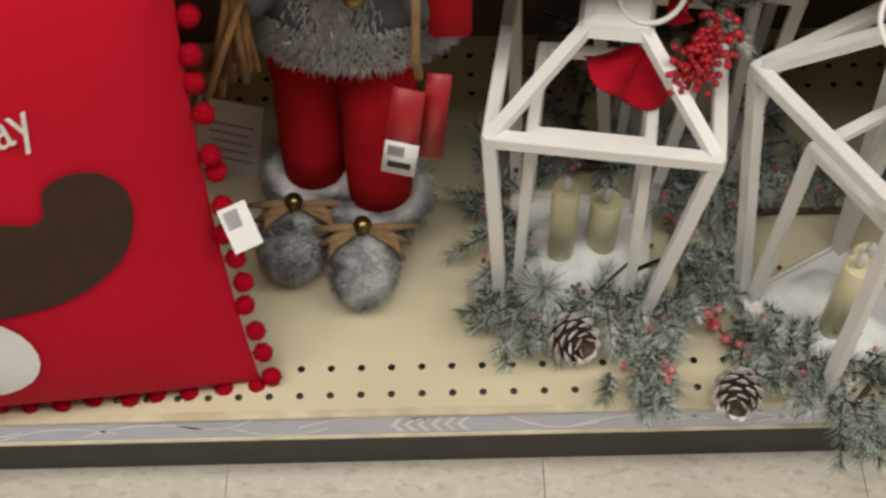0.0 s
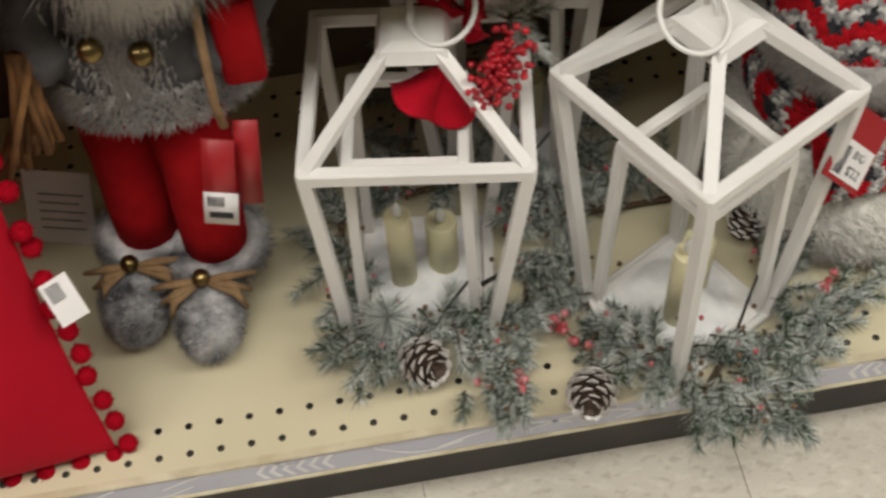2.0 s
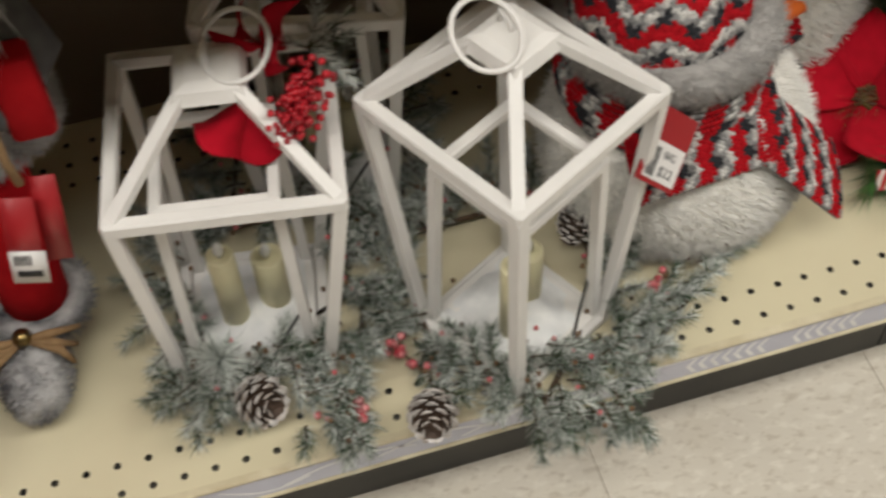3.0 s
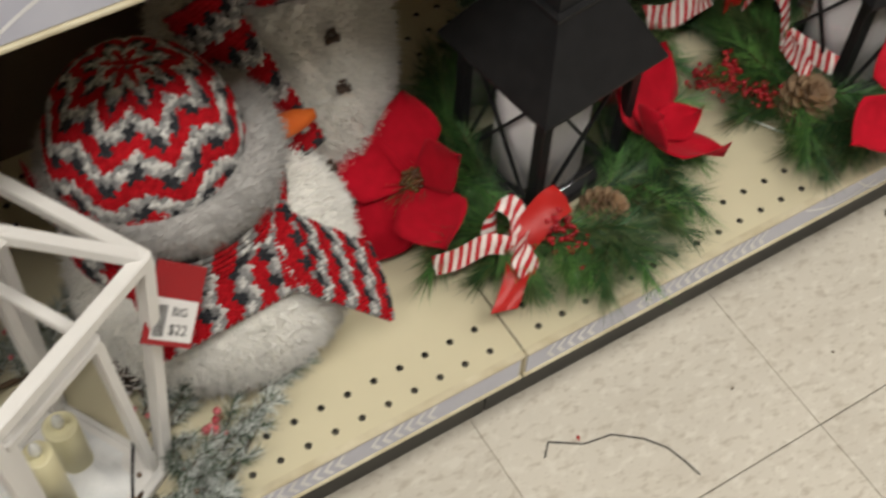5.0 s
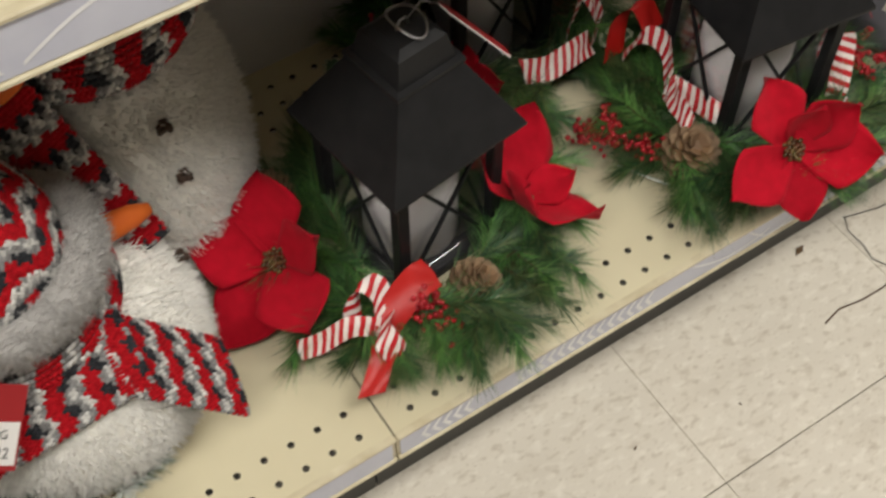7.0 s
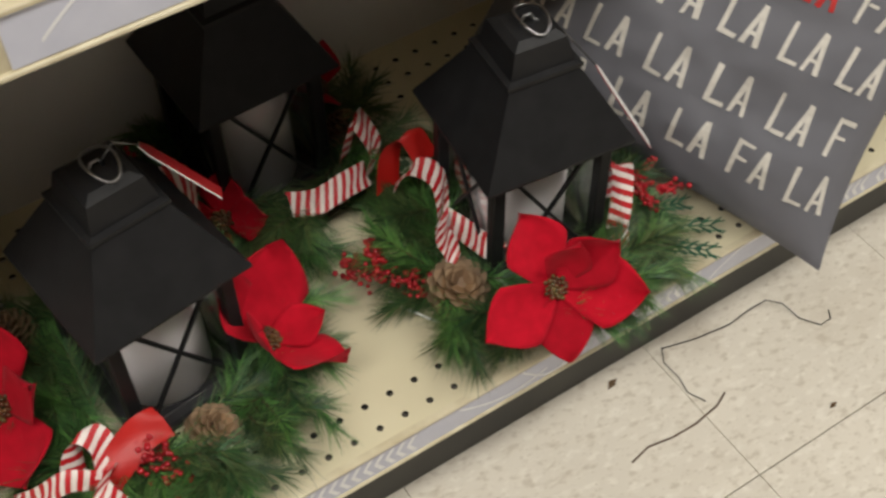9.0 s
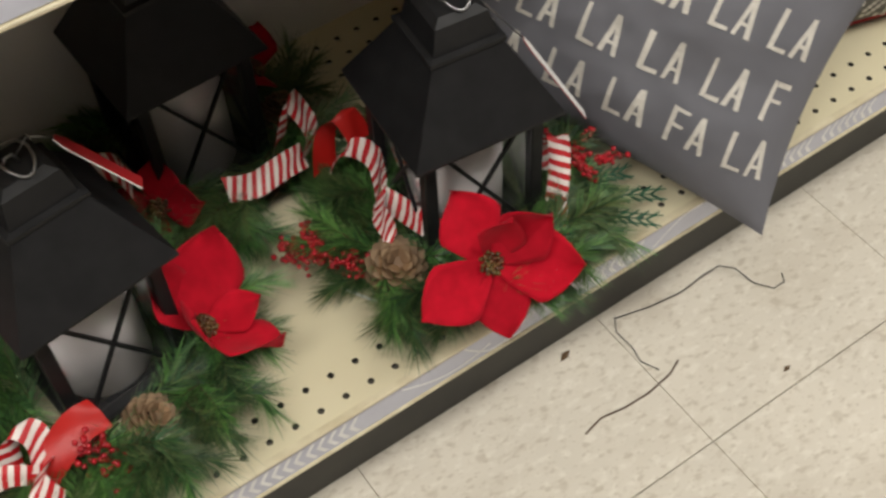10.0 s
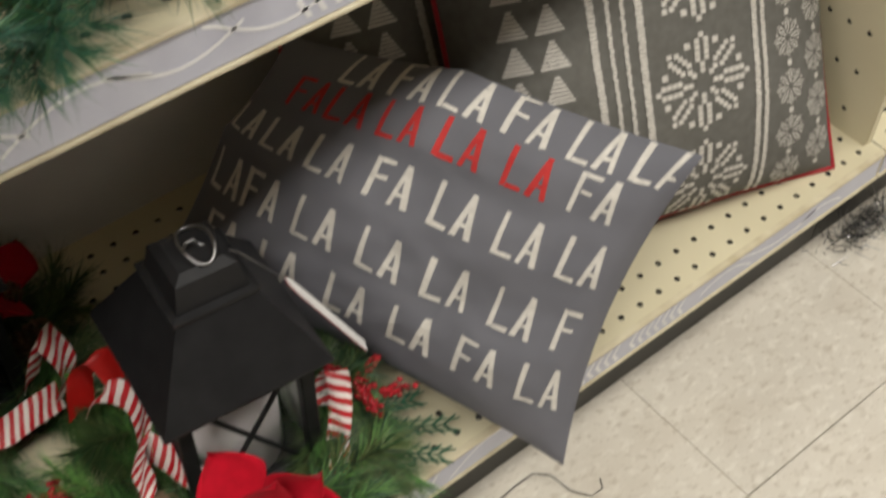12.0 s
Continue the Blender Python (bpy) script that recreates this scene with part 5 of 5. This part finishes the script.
add_fur(g, 6500, hem, 0.008, 0.0006, 6, 85, (0, 0, -0.4))


def chest(rr):
    z = rr.uniform(0.28, 0.38)
    return Vector((0.082 + rr.gauss(0, 0.012), 0.824, z)), Vector((0, -1, 0))


add_fur(g, 1600, chest, 0.009, 0.0008, 6, 86, (0, 0, -0.7))
for bx, bz in ((0.066, 0.340), (0.097, 0.330), (0.118, 0.378)):
    add_ball(g, (bx, 0.818, bz), 0.0095, 4, BALL2)
for s, hx in ((-1, 0.022), (1, 0.168)):
    add_tube(g, [(0.092 + s * 0.055, 0.88, 0.37), (hx, 0.855, 0.33), (hx - s * 0.02, 0.835, 0.315)], [0.026, 0.025, 0.022], 12, 1)
    if s > 0:
        add_ball(g, (hx - s * 0.022, 0.830, 0.315), (0.018, 0.016, 0.024), 1, BALL2)
add_box(g, 0.146, 0.176, 0.812, 0.836, 0.290, 0.365, 0.004, 0)
add_tube(g, [(0.140, 0.812, 0.370), (0.138, 0.808, 0.32), (0.136, 0.810, 0.28), (0.138, 0.812, 0.255)], 0.0035, 6, 3)
rr_ = random.Random(3)
for k in range(26):
    add_bar(g, (0.018 + rr_.gauss(0, 0.004), 0.83, 0.335), (0.004 + rr_.gauss(0, 0.010), 0.825 + rr_.gauss(0, 0.008), 0.252 + rr_.gauss(0, 0.008)), 0.005, 0.004, (0, 1, 0), 5)


def beard(rr):
    t = rr.random()
    return Vector((0.112 + rr.gauss(0, 0.024 * (1 - 0.5 * t)), 0.822 - 0.010 * rr.random(), 0.440 - 0.02 * t)), Vector((0, -0.6, -0.8))


add_fur(g, 1500, beard, 0.05, 0.0009, 10, 87, (0, 0, -0.9))
add_box(g, -0.012, 0.012, -0.0006, 0.0006, -0.055, 0.030, 0, 7, pose(0.126, 0.806, 0.215, -8, 8, -10))
add_box(g, -0.012, 0.014, -0.0014, -0.0007, -0.055, -0.022, 0, 8, pose(0.126, 0.806, 0.215, -8, 8, -10))
for k in range(6):
    add_box(g, -0.009 + 0.0022 * k, -0.0078 + 0.0022 * k, -0.0019, -0.0015, -0.036, -0.026, 0, 9, pose(0.126, 0.806, 0.215, -8, 8, -10))
add_box(g, -0.008, 0.010, -0.0019, -0.0015, -0.048, -0.042, 0, 9, pose(0.126, 0.806, 0.215, -8, 8, -10))
add_box(g, -0.009, 0.009, -0.0006, 0.0006, -0.048, 0.034, 0, 7, pose(0.149, 0.8095, 0.222, -8, 6, -4))
gn = new("plush_gnome", mesh_of("plush_gnome", g, GN, True))
gn.matrix_basis = pose(-0.004, 0.004, DECK)
tagged(gn, "plush gnome in grey coat, red trousers and furry boots", "plush toy")
g = Geo()
add_box(g, -0.034, 0.026, -0.0008, 0.0008, 0, 0.085, 0.0006)
ct = thing("paper_card", pose(-0.050, 0.935, DECK + 0.002, -12, 8, -10), "pale grey printed paper card leaning behind the pillow", "card")
part("card", g, M_TAG, ct)
for k in range(5):
    g = Geo()
    add_box(g, -0.022, 0.018 - 0.004 * (k % 2), -0.0014, -0.0009, 0.058 - 0.010 * k, 0.0592 - 0.010 * k)
    part("print_line", g, M_K_GREY, ct)


# ---- pillows ----
def pillow_at(a, b, thick, pinch=0.07, wob=0.004, seed=0.0):
    """Surface of a stuffed pillow, u and v from -1 to 1."""
    def f(u, v, side=1):
        x = a * u * (1 - pinch * (1 - v * v) * u * u)
        y = b * v * (1 - pinch * (1 - u * u) * v * v)
        k = max(0.0, (1 - u ** 4) * (1 - v ** 4))
        z = side * thick * (k ** 0.62) * (0.8 + 0.2 * (1 - u * u) * (1 - v * v)) + wob * k * noise.noise((u * 2.2 + seed, v * 2.2, side * 3.0 + seed)) + 0.3 * wob * k * noise.noise((u * 7 + seed, v * 7, side))
        return Vector((x, y, z))
    return f


def pillow_cover(f, n=44):
    g = Geo()
    for side in (1, -1):
        vs = [f(2 * i / n - 1, 2 * j / n - 1, side) for i in range(n + 1) for j in range(n + 1)]
        fs = [(i * (n + 1) + j, (i + 1) * (n + 1) + j, (i + 1) * (n + 1) + j + 1, i * (n + 1) + j + 1) for i in range(n) for j in range(n)]
        g.add(vs, fs if side > 0 else [q[::-1] for q in fs])
    return g


def on_pillow(f, a, b, pts, lift=0.0012):
    """Flat points in metres on the pillow's face, lifted off its cloth."""
    out = []
    for x, y in pts:
        u, v = max(-0.995, min(0.995, x / a)), max(-0.995, min(0.995, y / b))
        p = f(u, v)
        out.append(Vector((p.x, p.y, p.z + lift)))
    return out


def patch(g, f, a, b, outline, lift=0.0015, n=3):
    """A shape of appliqué or print, cut finely so that it follows the cloth."""
    bm = bmesh.new()
    vs = [bm.verts.new((x, y, 0)) for x, y in outline]
    bm.faces.new(vs)
    bmesh.ops.triangulate(bm, faces=list(bm.faces))
    for _ in range(n):
        long = [e for e in bm.edges if e.calc_length() > 0.012]
        if not long:
            break
        bmesh.ops.subdivide_edges(bm, edges=long, cuts=1)
        bmesh.ops.triangulate(bm, faces=list(bm.faces))
    co, fs = from_bm(bm)
    vs = on_pillow(f, a, b, [(x, y) for x, y, _ in co], lift)
    g.add(vs, fs)


def blob(cx, cy, rx, ry, n=24, rot=0.0):
    return [(cx + rx * math.cos(t) * math.cos(rot) - ry * math.sin(t) * math.sin(rot), cy + rx * math.cos(t) * math.sin(rot) + ry * math.sin(t) * math.cos(rot)) for t in (2 * math.pi * i / n for i in range(n))]


# red pillow with pompom trim
A, B = 0.215, 0.215
red = thing("red_pillow", pose(-0.226, 0.744, DECK + 0.212, 76, 0, 5), "red throw pillow with pompom trim and felt antler applique", "pillow")
f = pillow_at(A, B, 0.062, 0.05, 0.004, 1.0)
part("cover", pillow_cover(f), M_RED_CLOTH, red, smooth=True)
g = Geo()
add_fur_ball = random.Random(4)
for side in range(4):
    for i in range(17):
        s = -0.97 + 1.94 * i / 16
        u, v = ((s, -1), (1, s), (s, 1), (-1, s))[side]
        p = f(u, v)
        o = Vector((0, -1, 0)) if side == 0 else Vector((1, 0, 0)) if side == 1 else Vector((0, 1, 0)) if side == 2 else Vector((-1, 0, 0))
        gp = Geo()
        c = p + o * 0.008 + jitter(add_fur_ball, 0.0018)
        add_ball(gp, c, 0.0082, 0, BALL2)
        add_fur(gp, 60, ellipsoid_point(c, (0.0078, 0.0078, 0.0078)), 0.003, 0.0005, 0, 200 + i, (0, 0, 0))
        part("pompom", gp, M_POMPOM, red, smooth=True)
g = Geo()
AX, AY = 0.066, -0.052
antler = [(-0.20, -0.075), (-0.13, -0.075), (-0.09, -0.05), (-0.03, -0.042), (0.03, -0.035), (0.075, -0.012), (0.095, 0.02), (0.098, 0.055), (0.083, 0.078), (0.06, 0.083), (0.043, 0.072), (0.040, 0.052), (0.028, 0.046), (0.008, 0.052), (-0.01, 0.045), (-0.016, 0.028), (-0.05, 0.012), (-0.12, -0.005), (-0.20, -0.01)]
soft = []
for i in range(len(antler)):
    q = [Vector(antler[(i + k) % len(antler)]) for k in (-1, 0, 1, 2)]
    for t in (0.0, 0.25, 0.5, 0.75):
        soft.append(0.5 * (2 * q[1] + (q[2] - q[0]) * t + (2 * q[0] - 5 * q[1] + 4 * q[2] - q[3]) * t * t + (3 * q[1] - q[0] - 3 * q[2] + q[3]) * t ** 3))
patch(g, f, A, B, [(p.x + AX, p.y * 0.92 + AY + 0.03) for p in soft], 0.003)
part("antler_applique", g, M_BROWN, red, "dark brown felt antler")
g = Geo()
patch(g, f, A, B, blob(0.020, -0.104, 0.048, 0.050), 0.003)
part("felt_circle", g, M_WHITE_FELT, red, "round white felt patch")
tx = text_mesh("ay", 0.040, M_PRINT_WHITE, red, pose(0.100, 0.096, 0.0560, -8, 10, 14), 0.80, "embroidered_lettering")
g = Geo()
add_box(g, -0.011, 0.011, -0.017, 0.017, -0.0005, 0.0005)
tg = part("sewn_tag", g, M_TAG, red, "white barcode tag", m=pose(0.226, -0.030, 0.022, -38, 10, 16))
g = Geo()
for k in range(8):
    add_box(g, -0.008, 0.003, 0.0005 + 0.0017 * k, 0.0014 + 0.0017 * k, 0.0006, 0.0009)
part("barcode", g, M_INK, tg)

# grey pillow printed with rows of words
PA, PB = 0.208, 0.148


def face_pose(c, right, up):
    x = Vector(right).normalized()
    y = Vector(up)
    y = (y - x * y.dot(x)).normalized()
    z = x.cross(y)
    m = Matrix((x, y, z)).transposed().to_4x4()
    m.translation = c
    return m


grey = thing("word_pillow", face_pose((1.549, 0.826, 0.332), (0.355, -0.793, -0.098), (0.544, 0.221, 0.83)), "grey lumbar pillow printed with LA and FA words, slumped", "pillow")
f2_flat = pillow_at(PA, PB, 0.054, 0.09, 0.012, 5.0)


def f2(u, v, side=1):
    """The slumped upper corner of the soft pillow."""
    p = f2_flat(u, v, side)
    k = max(0, -u) * max(0, v)
    return Vector((p.x + 0.045 * k, p.y - 0.050 * k, p.z - 0.012 * k))


part("cover", pillow_cover(f2, 50), M_GREY_CLOTH, grey, smooth=True)
ROWS_OF_WORDS = [  # height on the face, words with the place of each, how many of them are red
    (0.131, "LA FA LA FA LA LA", (-0.092, -0.036, 0.017, 0.074, 0.132, 0.186), 0),
    (0.090, "FA LA LA LA LA FA", (-0.130, -0.082, -0.026, 0.031, 0.092, 0.151), 5),
    (0.035, "LA LA LA FA LA LA LA", (-0.178, -0.127, -0.074, -0.013, 0.047, 0.107, 0.166), 0),
    (-0.026, "LA FA LA LA LA LA F", (-0.168, -0.121, -0.062, 0.002, 0.064, 0.127, 0.188), 0),
    (-0.080, "FA LA LA LA FA LA", (-0.150, -0.084, -0.015, 0.048, 0.111, 0.172), 0)]
rt = random.Random(8)


def letter(ch, w, h, th):
    """Strokes of a plain narrow capital, as quads."""
    q = lambda x0, y0, x1, y1, t: ((x0 - t / 2, y0), (x0 + t / 2, y0), (x1 + t / 2, y1), (x1 - t / 2, y1))
    if ch == "L":
        return [q(th / 2, 0, th / 2, h, th), ((th, 0), (w, 0), (w, th * 0.8), (th, th * 0.8))]
    if ch == "F":
        return [q(th / 2, 0, th / 2, h, th), ((th, h - th * 0.8), (w, h - th * 0.8), (w, h), (th, h)), ((th, h * 0.48), (w * 0.85, h * 0.48), (w * 0.85, h * 0.48 + th * 0.75), (th, h * 0.48 + th * 0.75))]
    return [q(th / 2, 0, w / 2, h, th), q(w - th / 2, 0, w / 2, h, th), ((w * 0.27, h * 0.25), (w * 0.73, h * 0.25), (w * 0.66, h * 0.25 + th * 0.7), (w * 0.33, h * 0.25 + th * 0.7))]


for y, words, places, reds in ROWS_OF_WORDS:
    for n, word in enumerate(words.split()):
        x, gw = places[n] - 0.020, Geo()
        for ch in word:
            for quad in letter(ch, 0.0185, 0.037, 0.0050):
                pts = [(x + p + rt.uniform(-0.0007, 0.0007), y - 0.0185 + q + rt.uniform(-0.0007, 0.0007)) for p, q in quad]
                if max(abs(p[0]) for p in pts) < PA * 0.99 and max(abs(p[1]) for p in pts) < PB * 1.06:
                    patch(gw, f2, PA, PB, pts, 0.0010, 2)
            x += 0.0225
        if gw.v:
            part("printed_word", gw, M_PRINT_RED if n < reds else M_PRINT_WHITE, grey, "red printed word" if n < reds else "")

# grey jacquard pillow with snowflakes and red piping
SA, SB = 0.205, 0.205
snowp = thing("snowflake_pillow", face_pose((1.842, 0.845, 0.372), (0.95, -0.28, 0.02), (0.12, 0.42, 0.9)), "grey and white snowflake jacquard pillow with red piping", "pillow", "jacquard pillows")
f3 = pillow_at(SA, SB, 0.060, 0.05, 0.004, 9.0)
part("cover", pillow_cover(f3), M_KNIT_GREY, snowp, smooth=True)
g = Geo()
rim = [f3(s, -1) for s in [-1 + i / 20 for i in range(40)]] + [f3(1, s) for s in [-1 + i / 20 for i in range(40)]] + [f3(-s, 1) for s in [-1 + i / 20 for i in range(40)]] + [f3(-1, -s) for s in [-1 + i / 20 for i in range(40)]]
add_tube(g, rim, 0.0028, 6, 0, True)
part("piping", g, M_PIPING, snowp, "red corded piping", smooth=True)
g = Geo()


def px(cx, cy, w, h=None):
    h = h or w
    g.add(on_pillow(f3, SA, SB, [(cx - w / 2, cy - h / 2), (cx + w / 2, cy - h / 2), (cx + w / 2, cy + h / 2), (cx - w / 2, cy + h / 2)], 0.0012), [(0, 1, 2, 3)])


for y in [-0.195 + 0.004 * i for i in range(98)]:
    for x, w in ((-0.076, 0.007), (-0.060, 0.004), (-0.046, 0.004), (-0.030, 0.007), (0.088, 0.006), (0.098, 0.005)):
        px(x + 0.0006 * math.sin(i := int(y * 997)), y, w, 0.0036)
for cx0 in (-0.150, -0.115):
    for cy0 in [-0.19 + 0.033 * i for i in range(12)]:
        for j in range(7):
            px(cx0 + 0.014 * (1 if cx0 < -0.13 else 0) * 0, cy0 + 0.0038 * j, 0.026 * (1 - j / 7) + 0.002, 0.0030)


def flake(cx, cy, s):
    for k in range(8):
        a = k * math.pi / 4
        for d in (0.25, 0.36, 0.47, 0.58, 0.69, 0.8, 0.91):
            for o in ((-0.09, 0.09) if 0.4 < d < 0.9 else (0,)):
                px(cx + s * (d * math.cos(a) - o * math.sin(a)), cy + s * (d * math.sin(a) + o * math.cos(a)), s * 0.10)
        if k % 2 == 0:
            for o in (-0.28, 0.28):
                px(cx + s * (0.75 * math.cos(a) - o * math.sin(a)), cy + s * (0.75 * math.sin(a) + o * math.cos(a)), s * 0.12)


for cy in (-0.155, -0.045, 0.065, 0.165):
    flake(0.028, cy, 0.052)
for cy in [-0.18 + 0.05 * i for i in range(8)]:
    flake(0.130, cy, 0.020)
    flake(0.172, cy + 0.022, 0.020)
    px(0.130, cy + 0.025, 0.006)
    px(0.172, cy - 0.003, 0.006)
part("woven_pattern", g, M_PRINT_WHITE, snowp, "white woven snowflakes, trees and bands")

back = copy_thing(snowp, face_pose((1.745, 0.990, 0.385), (0.95, -0.15, 0.0), (0.05, 0.42, 0.9)))
tagged(back, "shaded grey jacquard pillow behind the other pillows")

# ---- on the upper shelf ----
ug = thing("shelf_garland", pose(1.30, 0.800, UP_Z + 0.001), "green artificial pine garland lying on the upper shelf", "garland")
g, st = Geo(), Geo()
ru = random.Random(12)
add_tube(st, [(-0.14, 0.02, 0.02), (-0.05, 0.01, 0.025), (0.04, -0.01, 0.02), (0.12, 0.01, 0.02)], 0.004, 6)
for k in range(60):
    x = ru.uniform(-0.14, 0.10)
    d = Vector((ru.gauss(0, 0.6), ru.gauss(-0.3, 0.5), ru.uniform(0.0, 0.4)))
    add_sprig(g, st, (x, 0.0, 0.022), d, 0.075, 0.03, 90, ru, (0, 0, 1), 0.2)
for i, v in enumerate(g.v):
    if v[2] < 0.001:
        g.v[i] = (v[0], v[1], 0.001)
tagged(part("pine_needles", g, [M_CEDAR, M_NEEDLE], ug), kind="stuff")
part("twigs", st, M_STEM, ug, smooth=True)
card = thing("shelf_card", pose(0.894, 0.768, 0.666, -4, 3, 2), "white barcode card hanging over the upper shelf's price strip", "card")
g = Geo()
add_box(g, -0.034, 0.030, -0.0005, 0.0005, 0.0, 0.050, 0.0004)
part("paper", g, M_TAG, card)
for k in range(9):
    g = Geo()
    add_box(g, -0.012 + 0.0036 * k, -0.0102 + 0.0036 * k + 0.0006 * (k % 3), -0.0011, -0.0007, 0.030, 0.044)
    part("barcode_bar", g, M_INK, card)


# ---- litter on the floor ----
def litter_wire(name, pts, rad, material, label, cat):
    t = thing(name, pose(pts[0][0], pts[0][1], 0.0), label, cat, "floor litter")
    g = Geo()
    add_tube(g, [Vector((x - pts[0][0] + 0.011, y - pts[0][1] + 0.006, z + rad)) for x, y, z in pts], rad, 5)
    part("strand", g, material, t, smooth=True)
    return t


# tinsel by the kick plate
tn = thing("tinsel_clump", pose(2.147, 0.700, 0.0), "dark clump of silver tinsel against the kick plate", "tinsel", "floor litter")
g = Geo()
rz = random.Random(6)
for k in range(420):
    p = Vector((rz.gauss(0, 0.03), rz.gauss(0, 0.010), abs(rz.gauss(0.006, 0.012)) + 0.001))
    d = jitter(rz, 0.012)
    d.z = abs(d.z)
    add_needle(g, p, d, 0.0007, 0 if k % 4 else 1)
tagged(part("tinsel", g, [M_KICK, M_WIRE], tn), kind="stuff")
litter_wire("wire_scrap", [(1.460, 0.708, 0), (1.500, 0.697, 0.001), (1.540, 0.690, 0.004), (1.570, 0.692, 0.006), (1.592, 0.690, 0.009), (1.606, 0.678, 0.006), (1.612, 0.655, 0.0), (1.625, 0.636, 0), (1.640, 0.636, 0), (1.646, 0.646, 0)], 0.0008, M_KICK, "thin dark wire scrap curled on the floor", "wire")
litter_wire("wire_scrap", [(1.460, 0.707, 0.004), (1.448, 0.690, 0.006), (1.452, 0.668, 0.001), (1.448, 0.650, 0), (1.457, 0.631, 0)], 0.0007, M_KICK, "thin dark wire scrap on the floor", "wire")
litter_wire("twig", [(1.348, 0.617, 0), (1.372, 0.622, 0), (1.400, 0.617, 0), (1.430, 0.616, 0), (1.462, 0.620, 0.001), (1.480, 0.628, 0)], 0.0011, M_STEM, "thin brown twig lying on the tiles", "twig")
litter_wire("wire_scrap", [(0.878, 0.648, 0), (0.890, 0.660, 0.001), (0.920, 0.640, 0.001), (0.950, 0.635, 0), (0.975, 0.615, 0), (0.990, 0.595, 0), (0.996, 0.575, 0), (1.000, 0.555, 0)], 0.0009, M_KICK, "curled thin dark wire on the tiles", "wire")
for lx, ly, ln, an in ((1.400, 0.708, 0.018, 20), (1.575, 0.560, 0.012, 10), (0.93, 0.655, 0.008, 70), (1.10, 0.62, 0.006, 30), (1.22, 0.60, 0.005, 120)):
    t = thing("leaf_scrap", pose(lx, ly, 0.0005, 0, 0, an), "dry brown leaf scrap on the tiles", "litter", "floor litter")
    g = Geo()
    g.add([(-ln / 2, 0, 0), (0, ln * 0.25, 0.0015), (ln / 2, 0, 0.0005), (0, -ln * 0.2, 0.001), (0, 0.0005, 0.003), (0, 0, -0.0004)], [(0, 3, 4), (3, 2, 4), (2, 1, 4), (1, 0, 4), (3, 0, 5), (2, 3, 5), (1, 2, 5), (0, 1, 5)])
    part("leaf", g, M_LEAFBIT if lx > 1 else M_RIBBON_RED, t)

# ---- floor tiles, last ----
TS = 0.3048
g = Geo()
add_box(g, -TS / 2 + 0.0003, TS / 2 - 0.0003, -TS / 2 + 0.0006, TS / 2 - 0.0006, -0.004, 0.0, 0.0005)
tile_mesh = mesh_of("tile", g, M_TILE)
for i in range(-7, 9):
    for j in range(-6, 3):
        ob = new("tile", tile_mesh)
        ob.parent = floor
        ob.matrix_basis = pose(1.152 + TS * (i + 0.5), 0.542 + TS * (j + 0.5), 0.0)
